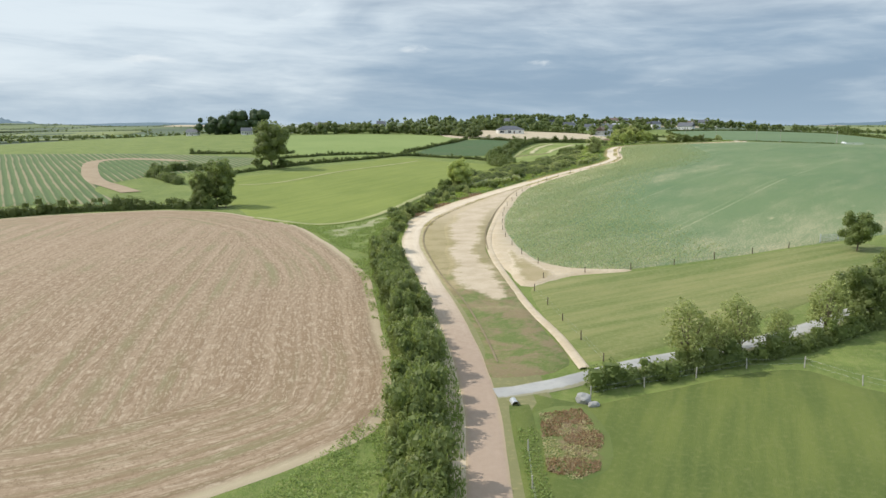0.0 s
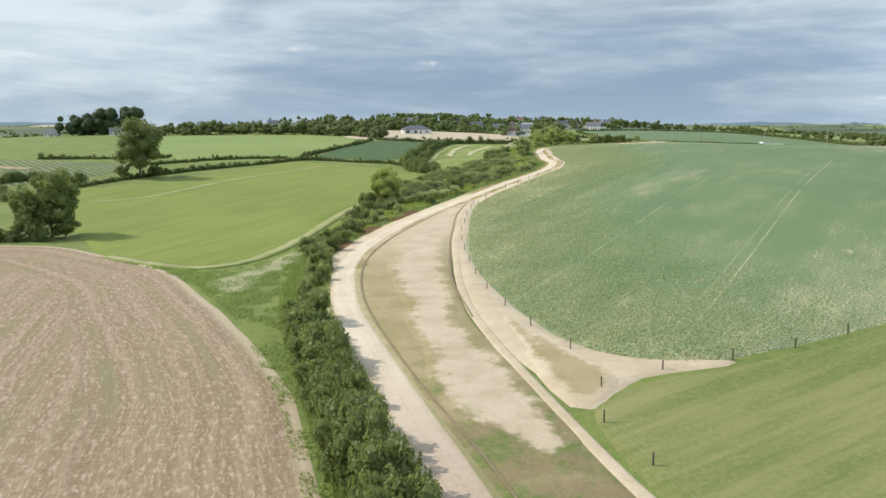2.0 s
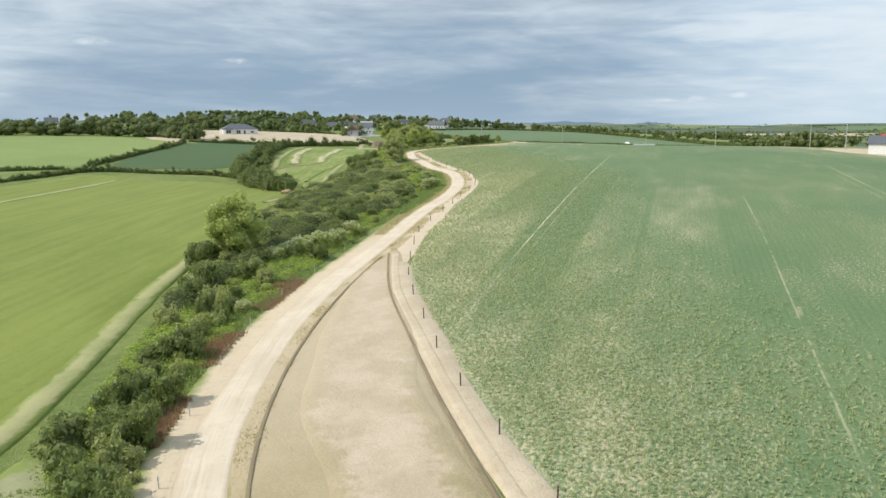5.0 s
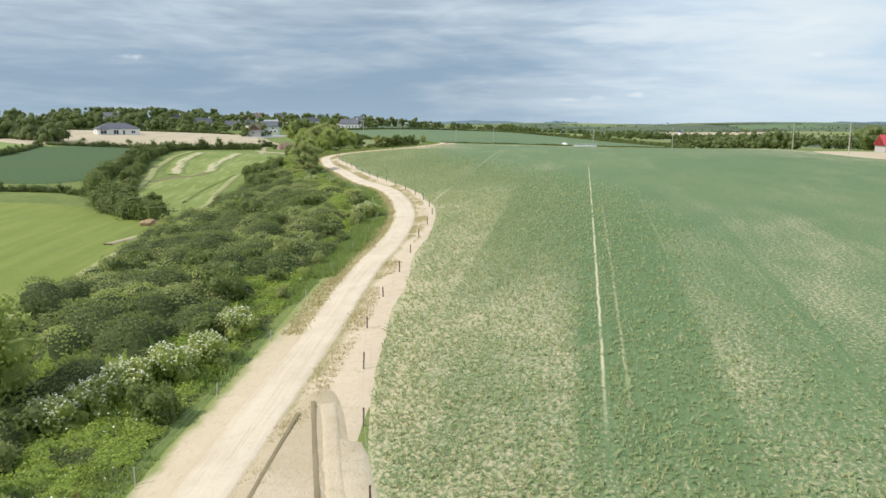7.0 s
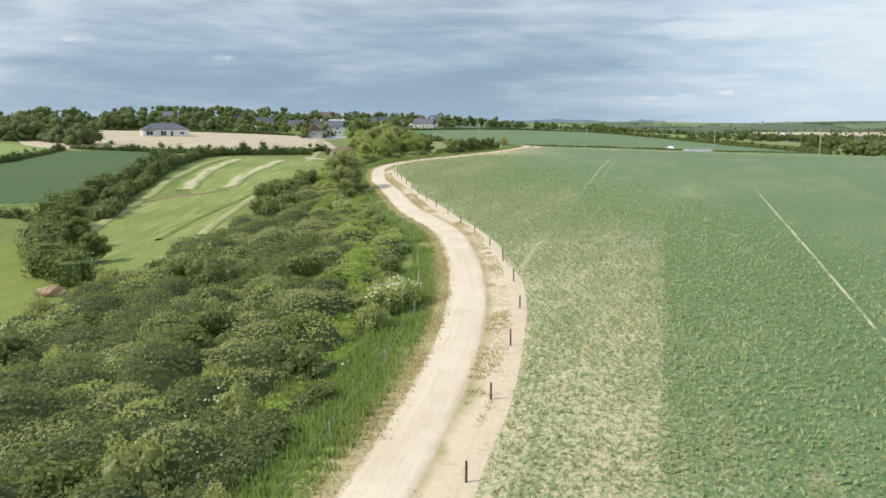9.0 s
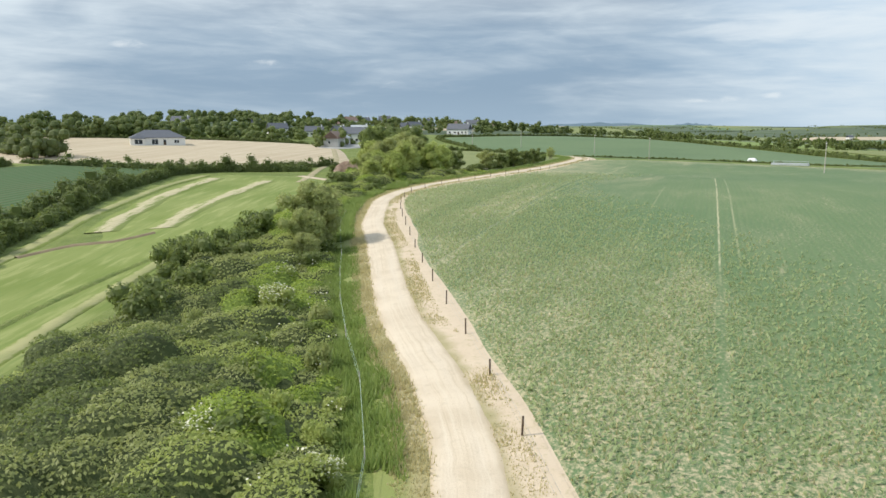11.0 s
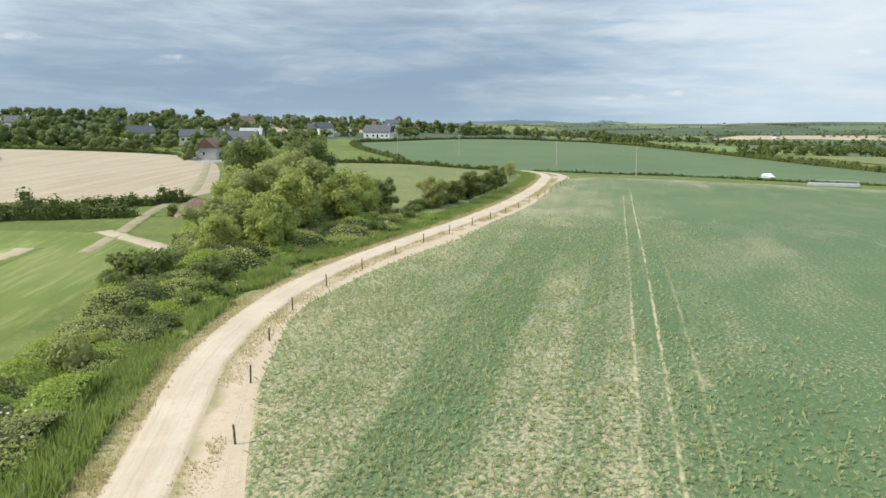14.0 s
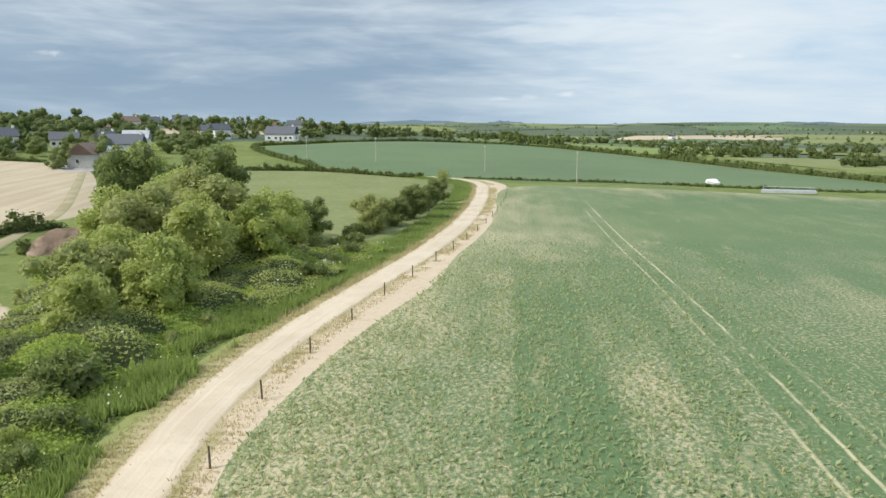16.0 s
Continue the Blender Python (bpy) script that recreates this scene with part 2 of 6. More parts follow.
def stubble_material():
    """Cut hay: swaths that run round the field parallel to its edge."""
    m, g = blank("cut_stubble")
    far, _, _ = g.sep(g.coord("UV"))
    v = g.coord()
    wob = g.math("ADD", far, g.math("MULTIPLY", g.math("SUBTRACT", g.noise(v, 0.05, 2), 0.5), 2.0))
    turned = g.node("ShaderNodeMapping", {"Vector": v, "Rotation": (0, 0, -radians(98))}).outputs[0]
    run, over, _ = g.sep(turned)
    inner = g.step(g.math("ADD", far, g.math("MULTIPLY", g.noise(v, 0.06, 2), 5.0)), 19.0, 19.3)
    lane = g.math("ADD", g.math("MULTIPLY", wob, g.math("SUBTRACT", 1.0, inner)), g.math("MULTIPLY", g.math("ADD", over, 400.0), inner))
    lane = g.math("ADD", lane, g.math("MULTIPLY", g.noise(v, 0.5, 3), 0.6))
    swath = g.noise(g.join(g.math("MULTIPLY", lane, 0.42), 0.0, 0.0), 1.0, 2)
    fine = g.noise(g.join(g.math("MULTIPLY", lane, 3.4), g.math("MULTIPLY", run, 0.55), 0.0), 1.0, 3, 0.7)
    row = g.noise(g.join(g.math("MULTIPLY", lane, 1.5), g.math("MULTIPLY", run, 0.03), 4.0), 1.0, 2)
    broken = g.noise(v, 1.7, 7, 0.82)
    col = g.mix(g.step(swath, 0.32, 0.68), (0.262, 0.182, 0.112), (0.335, 0.245, 0.162))
    col = g.mix(g.math("MULTIPLY", g.step(row, 0.44, 0.6), 0.7), col, (0.235, 0.158, 0.092))
    col = g.mix(g.math("MULTIPLY", g.math("MULTIPLY", g.step(fine, 0.48, 0.62), g.step(broken, 0.36, 0.58)), 0.8), col, (0.50, 0.405, 0.295))
    col = g.mix(g.math("MULTIPLY", g.step(broken, 0.52, 0.70), 0.5), col, (0.50, 0.40, 0.295))
    col = g.mix(g.math("MULTIPLY", g.step(broken, 0.47, 0.34), 0.7), col, (0.165, 0.112, 0.064))
    regrow = g.math("MULTIPLY", g.step(g.noise(v, 0.05, 3), 0.42, 0.68), g.step(swath, 0.36, 0.55, 1.0, 0.0))
    col = g.mix(g.math("MULTIPLY", regrow, 0.75), col, (0.215, 0.205, 0.10))
    col = g.mix(g.math("MULTIPLY", g.step(far, 0.3, 1.6, 1.0, 0.0), 0.7), col, (0.55, 0.46, 0.32))
    finish(g, col, 0.95, g.math("ADD", broken, g.math("MULTIPLY", row, 0.8)), 0.10)
    return m


ROW = 50.6                                # heading of the drills, degrees from +x


# stretches of the drill bouts that came up thin (+) or thick (-): across from, to, along from, to
BOUTS = [(125.3, 141, 222, 300, 0.10), (111.5, 125.3, 242, 320, -0.12), (113.8, 131, 180, 228, 0.10), (105, 113.8, 185, 262, -0.12), (97, 104.4, 185, 240, 0.12), (86, 96, 180, 260, 0.10),
         (182, 200, 376, 450, 0.06), (176.5, 182, 376, 450, -0.12), (172, 176, 376, 430, 0.12), (153, 166, 330, 400, -0.06), (168, 170, 376, 440, 0.12), (150, 165, 390, 450, 0.08)]


def crop_material():
    """Low green crop in drills over pale soil, thin and patchy along the edge, with wheel lines."""
    m, g = blank("green_crop")
    far, _, _ = g.sep(g.coord("UV"))
    v = g.coord()
    turned = g.node("ShaderNodeMapping", {"Vector": v, "Rotation": (0, 0, -radians(ROW))}).outputs[0]
    along, across, _ = g.sep(turned)
    wobble = g.math("MULTIPLY", g.math("SUBTRACT", g.noise(v, 0.5, 2), 0.5), 0.5)
    drill = g.math("SINE", g.math("MULTIPLY", g.math("ADD", across, wobble), 2 * math.pi / 0.75))
    clumps = g.noise(g.join(g.math("MULTIPLY", along, 0.6), across, 0.0), 2.3, 4, 0.75)
    bout = g.math("FLOOR", g.math("DIVIDE", g.math("SUBTRACT", across, 125.3), 6.95))
    block = g.noise(g.join(g.math("MULTIPLY", along, 0.014), g.math("MULTIPLY", bout, 7.3), 0.0), 1.0, 1)
    patch = g.noise(g.scale(turned, (0.5, 1, 1)), 0.05, 4, 0.6)
    small = g.noise(g.scale(turned, (0.35, 1, 1)), 0.22, 3, 0.6)
    thin = g.math("ADD", g.math("MULTIPLY", g.math("SUBTRACT", block, 0.03), 0.22), g.math("ADD", g.math("MULTIPLY", patch, 0.40), g.math("MULTIPLY", small, 0.50)))
    thin = g.math("ADD", thin, g.step(far, 1.0, 34.0, 0.12, -0.10))
    for v0, v1, u0, u1, more in BOUTS:
        inner = g.math("MULTIPLY", g.step(across, v0 - 0.4, v0 + 0.4), g.step(across, v1 - 0.4, v1 + 0.4, 1.0, 0.0))
        inner = g.math("MULTIPLY", inner, g.math("MULTIPLY", g.step(along, u0 - 14, u0 + 14), g.step(along, u1 - 14, u1 + 14, 1.0, 0.0)))
        thin = g.math("MULTIPLY_ADD", inner, more, thin)
    fleck = g.noise(g.join(g.math("MULTIPLY", along, 0.75), across, 0.0), 3.6, 4, 0.8)
    gap = g.step(g.math("ADD", fleck, g.math("MULTIPLY", g.math("SUBTRACT", thin, 0.60), 0.48)), 0.445, 0.70)
    bald = g.step(g.math("ADD", g.noise(g.scale(turned, (0.3, 1, 1)), 0.42, 3, 0.6), g.math("MULTIPLY", patch, 0.25)), 0.75, 0.86)
    gap = g.math("MAXIMUM", gap, g.math("MULTIPLY", g.math("MULTIPLY", bald, g.step(far, 22.0, 50.0, 0.75, 0.0)), g.step(fleck, 0.38, 0.56)))
    green = g.mix(g.step(g.noise(v, 0.02, 4), 0.35, 0.65), (0.098, 0.172, 0.070), (0.124, 0.194, 0.079))
    green = g.mix(g.math("MULTIPLY", g.step(clumps, 0.5, 0.72), 0.5), green, (0.168, 0.232, 0.112))
    green = g.mix(g.math("MULTIPLY", g.step(g.noise(v, 5.0, 3, 0.7), 0.52, 0.68), 0.45), green, (0.055, 0.098, 0.038))
    green = g.mix(g.math("MULTIPLY", g.step(drill, -1.0, -0.2, 1.0, 0.0), 0.15), green, (0.17, 0.20, 0.09))
    soil = g.mix(g.noise(v, 1.2, 4), (0.52, 0.43, 0.27), (0.62, 0.53, 0.36))
    col = g.mix(g.math("MULTIPLY", gap, 0.85), green, soil)
    # wheel lines at their offsets across the drills
    line = None
    for off, share, near, end in ((57.8, 0.6, 100, 300), (59.6, 0.3, 110, 280), (81.0, 0.5, 150, 240), (112.1, 1.0, 200, 330), (110.6, 0.5, 200, 270), (104.6, 0.2, 235, 285), (138.8, 0.8, 335, 448), (137.0, 0.35, 340, 440), (166.5, 1.0, 372, 532), (168.2, 0.7, 372, 520), (164.6, 0.3, 380, 430), (154.0, 0.22, 330, 400), (147.6, 0.22, 340, 410)):
        d = g.math("ABSOLUTE", g.math("SUBTRACT", across, g.math("MULTIPLY_ADD", wobble, 0.45, off)))
        span = g.math("MULTIPLY", g.step(along, near - 8, near + 8), g.step(along, end - 8, end + 8, 1.0, 0.0))
        one = g.math("MULTIPLY", g.math("MULTIPLY", g.step(d, 0.03, 0.17, 1.0, 0.0), share), span)
        line = one if line is None else g.math("MAXIMUM", line, one)
    worn = g.step(g.math("ADD", g.math("MULTIPLY", g.noise(v, 0.08, 4), 0.6), g.math("MULTIPLY", g.noise(v, 1.1, 3), 0.4)), 0.36, 0.56)
    col = g.mix(g.math("MULTIPLY", g.math("MULTIPLY", line, worn), 0.85), col, (0.62, 0.56, 0.36))
    finish(g, col, 0.9, g.math("ADD", clumps, g.math("MULTIPLY", drill, 0.08)), 0.2)
    return m


def drill_material(name, heading, spacing, leaf, soil, share):
    m, g = blank(name)
    v = g.coord()
    turned = g.node("ShaderNodeMapping", {"Vector": v, "Rotation": (0, 0, -radians(heading))}).outputs[0]
    along, across, _ = g.sep(turned)
    wob = g.math("ADD", across, g.math("MULTIPLY", g.noise(v, 0.02, 2), 1.5))
    drill = g.math("SINE", g.math("MULTIPLY", wob, 2 * math.pi / spacing))
    n = g.noise(v, 0.7, 4, 0.7)
    f = g.step(g.math("ADD", drill, g.math("MULTIPLY", g.math("SUBTRACT", g.noise(v, 0.03, 3), 0.5), 2.0)), share, share + 0.6)
    col = g.mix(f, leaf, soil)
    col = g.mix(g.math("MULTIPLY", n, 0.35), col, tuple(x * 0.6 for x in leaf))
    finish(g, col, 0.95, g.math("ADD", n, drill), 0.2)
    return m


def striped_meadow():
    m, g = blank("striped_meadow")
    v = g.coord()
    n = g.noise(v, 0.25, 4, 0.65)
    col = g.mix(g.step(g.noise(v, 0.05, 3), 0.35, 0.65), (0.160, 0.212, 0.040), (0.220, 0.262, 0.072))
    turned = g.node("ShaderNodeMapping", {"Vector": v, "Rotation": (0, 0, radians(68)), "Scale": (16, 1.7, 1)}, vector_type="TEXTURE").outputs[0]
    col = g.mix(g.math("MULTIPLY", g.step(g.noise(turned, 1.0, 4, 0.65), 0.47, 0.68), 0.6), col, (0.36, 0.38, 0.15))
    col = g.mix(g.math("MULTIPLY", g.step(g.noise(g.scale(turned, (1.3, 2.2, 1)), 1.0, 3), 0.52, 0.66), 0.5), col, (0.12, 0.19, 0.03))
    col = g.mix(g.math("MULTIPLY", n, 0.3), col, (0.15, 0.21, 0.04))
    finish(g, col, 0.95, n, 0.08)
    return m




def edged(name, core, core2, rim, rim2, reach, size=0.45, across=False, full=1.0):
    """Ground cover that frays into another towards its edge; across: measured from the middle of a strip."""
    m, g = blank(name)
    u, _, _ = g.sep(g.coord("UV"))
    v = g.coord()
    if across:
        u = g.math("SUBTRACT", full, g.math("ABSOLUTE", u))
    n, f = g.noise(v, size, 5, 0.7), g.noise(v, 1.9, 5, 0.75)
    ragged = g.math("ADD", u, g.math("MULTIPLY", g.math("SUBTRACT", g.math("ADD", g.math("MULTIPLY", n, 0.7), g.math("MULTIPLY", f, 0.3)), 0.5), reach * 3.0))
    a = g.mix(g.step(g.noise(v, 0.15, 4, 0.6), 0.38, 0.62), core, core2)
    b = g.mix(g.step(g.noise(v, 0.12, 4, 0.6), 0.38, 0.62), rim, rim2)
    col = g.mix(g.step(ragged, reach * 0.35, reach * 1.1), b, a)
    col = g.mix(g.math("MULTIPLY", g.step(f, 0.5, 0.75), 0.35), col, tuple(0.62 * q for q in core))
    finish(g, col, 0.95, f, 0.10)
    return m


def strip_material(name, bare):
    """Waste strip beside the track: green and rusty grass by the lane, dry grass further up, bare soil fraying into it."""
    m, g = blank(name)
    u, _, _ = g.sep(g.coord("UV"))
    v = g.coord()
    _, north, _ = g.sep(v)
    mid, f, tiny = g.noise(v, 0.22, 5, 0.68), g.noise(v, 0.9, 5, 0.72), g.noise(v, 3.2, 4, 0.7)
    dry = g.mix(g.step(mid, 0.38, 0.62), (0.285, 0.24, 0.115), (0.36, 0.295, 0.165))
    lush = g.mix(g.step(g.noise(v, 0.2, 6, 0.72, 0.4), 0.44, 0.57), (0.120, 0.160, 0.038), (0.225, 0.175, 0.095))
    lush = g.mix(g.math("MULTIPLY", g.step(f, 0.46, 0.7), 0.6), lush, (0.20, 0.205, 0.075))
    far = g.math("ADD", north, g.math("MULTIPLY", g.math("SUBTRACT", mid, 0.5), 70.0))
    dry = g.mix(g.math("MULTIPLY", g.step(north, 160.0, 200.0), 0.8), dry, g.mix(f, (0.46, 0.375, 0.26), (0.55, 0.455, 0.33)))
    col = g.mix(g.step(far, 98.0, 128.0), lush, dry)
    col = g.mix(g.math("MULTIPLY", g.math("MULTIPLY", g.step(f, 0.52, 0.7), g.step(north, 150.0, 190.0, 1.0, 0.15)), 0.4), col, (0.185, 0.195, 0.065))
    if bare:
        soil = g.mix(g.step(mid, 0.36, 0.64), (0.45, 0.365, 0.26), (0.54, 0.45, 0.335))
        ragged = g.math("ADD", u, g.math("MULTIPLY", g.math("SUBTRACT", g.math("ADD", g.math("MULTIPLY", mid, 0.6), g.math("MULTIPLY", f, 0.4)), 0.5), 9.0))
        col = g.mix(g.step(ragged, 0.6, 2.2), col, soil)
    col = g.mix(g.math("MULTIPLY", g.step(tiny, 0.5, 0.75), 0.35), col, (0.36, 0.31, 0.19))
    finish(g, col, 0.95, g.math("ADD", f, tiny), 0.14)
    return m


M_DRYSTRIP, M_BARE = strip_material("waste_grass", False), strip_material("waste_grass_and_soil", True)
M_SCAR = edged("fraying_dead_bracken", (0.155, 0.098, 0.055), (0.25, 0.185, 0.11), (0.085, 0.125, 0.026), (0.135, 0.17, 0.042), 2.2, 1.1)


def swath_material():
    """Rows of cut grass: pale streaks along their heading that thin out to both sides."""
    m, g = blank("pale_swath")
    u, _, _ = g.sep(g.coord("UV"))
    v = g.coord()
    turned = g.node("ShaderNodeMapping", {"Vector": v, "Rotation": (0, 0, radians(69)), "Scale": (12, 1.2, 1)}, vector_type="TEXTURE").outputs[0]
    streak, f = g.noise(turned, 1.0, 5, 0.7), g.noise(v, 0.7, 5, 0.7)
    mid = g.step(g.math("ABSOLUTE", u), 0.4, 3.0, 1.0, 0.0)
    fac = g.step(g.math("ADD", g.math("ADD", g.math("MULTIPLY", streak, 0.7), g.math("MULTIPLY", f, 0.3)), g.math("MULTIPLY", g.math("SUBTRACT", mid, 0.6), 0.26)), 0.475, 0.60)
    grass = g.mix(g.step(g.noise(v, 0.05, 3), 0.35, 0.65), (0.160, 0.212, 0.040), (0.220, 0.262, 0.072))
    col = g.mix(g.math("MULTIPLY", fac, g.step(mid, 0.0, 0.3)), grass, g.mix(f, (0.40, 0.36, 0.20), (0.54, 0.49, 0.33)))
    finish(g, col, 0.95, f, 0.1)
    return m


M_SWATH = swath_material()
M_MARGIN = edged("fraying_margin", (0.27, 0.285, 0.115), (0.34, 0.335, 0.155), (0.130, 0.178, 0.028), (0.185, 0.232, 0.044), 0.9, 0.5, True, 1.6)
M_SANDGRASS = edged("grass_over_sand", (0.30, 0.255, 0.125), (0.37, 0.30, 0.175), (0.48, 0.388, 0.268), (0.57, 0.48, 0.355), 1.5, 0.5)
M_TROD = edged("trodden_grass", (0.23, 0.255, 0.11), (0.31, 0.31, 0.17), (0.115, 0.170, 0.032), (0.20, 0.25, 0.06), 1.3, 0.6)
M_WORN = edged("worn_wheel_track", (0.32, 0.28, 0.165), (0.40, 0.345, 0.22), (0.12, 0.185, 0.04), (0.19, 0.235, 0.06), 0.6, 0.6, True, 1.4)
M_GRAVEL = edged("gravel_with_grassy_edge", (0.33, 0.33, 0.325), (0.43, 0.425, 0.41), (0.24, 0.245, 0.14), (0.32, 0.30, 0.20), 0.35, 0.9, True, 1.35)
M_EARTHFACE = earth("bare_earth_face", (0.30, 0.205, 0.15), (0.42, 0.31, 0.235), (0.22, 0.16, 0.10), 0.5, 2.4, depth=0.2, fleck=0.5)
M_SANDY = edged("fraying_sand", (0.47, 0.38, 0.26), (0.56, 0.47, 0.345), (0.13, 0.18, 0.04), (0.20, 0.235, 0.07), 0.8, 0.7, True, 1.9)
M_ROAD, M_VERGE, M_STUB, M_CROP, M_STRIPE = road_material(), verge_material(), stubble_material(), crop_material(), striped_meadow()
M_ROWS = drill_material("row_crop", 120.4, 2.9, (0.095, 0.150, 0.045), (0.29, 0.25, 0.14), 0.4)
M_DARKROWS = drill_material("dark_row_crop", 58, 2.4, (0.058, 0.122, 0.038), (0.12, 0.12, 0.05), 0.45)
M_LEAF = leafage("hedge_leaves", (0.074, 0.110, 0.031), (0.212, 0.262, 0.070), (0.150, 0.180, 0.058))
M_LEAF2 = leafage("bright_leaves", (0.175, 0.240, 0.056), (0.420, 0.470, 0.138), (0.325, 0.362, 0.110))
M_LEAF3 = leafage("grey_leaves", (0.170, 0.205, 0.066), (0.370, 0.405, 0.145), (0.285, 0.305, 0.112))
M_FERN = leafage("bracken_leaves", (0.200, 0.272, 0.040), (0.345, 0.425, 0.075), (0.262, 0.335, 0.055))
M_DARK = leafage("dark_hedge_leaves", (0.081, 0.121, 0.032), (0.170, 0.212, 0.057), (0.130, 0.159, 0.051))
M_BLADE = leafage("grass_blades", (0.150, 0.225, 0.050), (0.275, 0.345, 0.098), (0.200, 0.275, 0.074))
M_STALK = leafage("dry_stalks", (0.36, 0.32, 0.15), (0.50, 0.45, 0.25), (0.42, 0.37, 0.20))
M_SORREL = leafage("sorrel_stalks", (0.248, 0.157, 0.089), (0.342, 0.228, 0.129), (0.290, 0.209, 0.109))
M_CROPLEAF = leafage("crop_leaves", (0.150, 0.215, 0.095), (0.42, 0.47, 0.25), (0.270, 0.335, 0.155))
M_CONIFER = leafage("conifer_leaves", (0.035, 0.065, 0.026), (0.070, 0.111, 0.036), (0.056, 0.091, 0.033))
M_FLOWER = plain("cream_blossom", (0.60, 0.60, 0.42), (0.72, 0.71, 0.56), 6.0, 0.7)
M_BARK = plain("bark", (0.16, 0.12, 0.085), (0.27, 0.22, 0.16), 5.0, 0.95, 0.04)
M_POST = plain("dark_timber", (0.07, 0.05, 0.036), (0.15, 0.105, 0.07), 9.0, 0.9, 0.01)
M_POLE = plain("weathered_pole", (0.40, 0.37, 0.32), (0.54, 0.51, 0.45), 4.0, 0.9, 0.01)
M_WIRE = plain("galvanised_wire", (0.35, 0.36, 0.36), (0.5, 0.51, 0.5), 20.0, 0.5, 0.001, 0.6)
M_ROPE = plain("green_rope", (0.30, 0.42, 0.36), (0.42, 0.52, 0.46), 20.0, 0.7, 0.001)
M_RENDER = plain("white_render", (0.72, 0.72, 0.70), (0.80, 0.80, 0.78), 1.2, 0.85, 0.005)
M_GREYWALL = plain("grey_render", (0.42, 0.41, 0.39), (0.52, 0.51, 0.48), 1.5, 0.9, 0.01)
M_SLATE = plain("dark_slate", (0.085, 0.095, 0.115), (0.14, 0.15, 0.175), 3.0, 0.6, 0.02)
M_TILE = plain("brown_tile", (0.22, 0.15, 0.12), (0.30, 0.21, 0.17), 3.0, 0.8, 0.02)
M_RED = plain("red_sheeting", (0.40, 0.045, 0.05), (0.52, 0.075, 0.08), 1.0, 0.55, 0.01)
M_STEEL = plain("grey_sheeting", (0.42, 0.45, 0.48), (0.55, 0.58, 0.60), 1.0, 0.5, 0.01, 0.3)
M_GLASS = plain("window_glass", (0.03, 0.035, 0.045), (0.05, 0.06, 0.07), 2.0, 0.12)
M_FILM = plain("white_film", (0.78, 0.79, 0.80), (0.86, 0.87, 0.87), 2.0, 0.5, 0.03)

from mathutils.geometry import delaunay_2d_cdt

# ---- lie of the land: heights in metres on an open grid, eased in between ----
GX = [-420, -150, -60, -20, 10, 45, 90, 150, 260, 420]
GY = [-60, 40, 100, 160, 210, 290, 380, 480, 590, 740]
GZ = [
    [3.7, -0.7, -1.1, -0.7, -0.2, 0.5, 1.8, 4.1, 9.2, 16.8],
    [5.9, 6.5, 7.5, 7.1, 7.3, 9.3, 10.7, 12.4, 16.0, 20.9],
    [7.3, 9.7, 13.0, 11.0, 11.1, 13.5, 15.7, 17.4, 19.8, 22.9],
    [9.1, 11.4, 12.9, 12.0, 13.2, 15.7, 19.4, 21.5, 23.0, 24.2],
    [10.7, 12.4, 12.3, 12.6, 14.4, 18.7, 22.5, 23.8, 24.8, 24.6],
    [13.3, 14.6, 14.4, 15.2, 16.5, 20.0, 23.5, 26.1, 26.3, 24.1],
    [15.8, 18.9, 18.4, 17.4, 16.6, 17.1, 23.6, 28.0, 26.1, 22.6],
    [17.7, 23.2, 23.7, 23.6, 23.4, 22.8, 23.4, 24.6, 23.2, 20.7],
    [18.7, 27.1, 28.9, 28.8, 28.5, 27.9, 27.0, 25.5, 23.8, 22.0],
    [19.0, 30.9, 32.8, 32.6, 32.2, 31.6, 30.8, 29.4, 28.6, 27.0],
]
FX, FY = np.arange(-420, 421, 6.0), np.arange(-60, 741, 6.0)
coarse = np.array([np.interp(FX, GX, row) for row in GZ])
FINE = np.array([np.interp(FY, GY, coarse[:, i]) for i in range(len(FX))]).T
for _ in range(14):
    b = np.pad(FINE, 1, mode="edge")
    FINE = (b[:-2, 1:-1] + b[2:, 1:-1] + b[1:-1, :-2] + b[1:-1, 2:] + 2 * b[1:-1, 1:-1]) / 6


def height(x, y):
    """Ground height at arrays of places; outside the grid the land eases down to the plain."""
    x, y = np.asarray(x, float), np.asarray(y, float)
    a, b = np.clip((x + 420) / 6, 0, len(FX) - 1.001), np.clip((y + 60) / 6, 0, len(FY) - 1.001)
    i, j = a.astype(int), b.astype(int)
    f, h = a - i, b - j
    z = (FINE[j, i] * (1 - f) + FINE[j, i + 1] * f) * (1 - h) + (FINE[j + 1, i] * (1 - f) + FINE[j + 1, i + 1] * f) * h
    out = np.hypot(np.maximum(np.abs(x) - 420, 0), np.maximum(np.maximum(-60 - y, y - 738), 0))
    k = np.exp(-np.hypot(np.maximum(np.abs(x) - 420, 0) / 260, np.hypot(np.maximum(y - 738, 0) / 700, np.maximum(-60 - y, 0) / 260)))
    roll = 4 * np.sin(x / 310 + 1) * np.cos(y / 270) + 3 * np.sin((x + y) / 180)
    afar = np.clip((out - 450) / 2800, 0, 1)
    lift = 20 * afar * afar * (3 - 2 * afar)
    hill = 17 * np.exp(-((x - 120) / 330) ** 2 - ((y - 960) / 170) ** 2)
    return z * k + (14 + roll * np.minimum(out / 300, 1) * (1 + afar) + lift) * (1 - k) + hill


def h1(x, y):
    return float(height(x, y))


rng = np.random.default_rng(7)


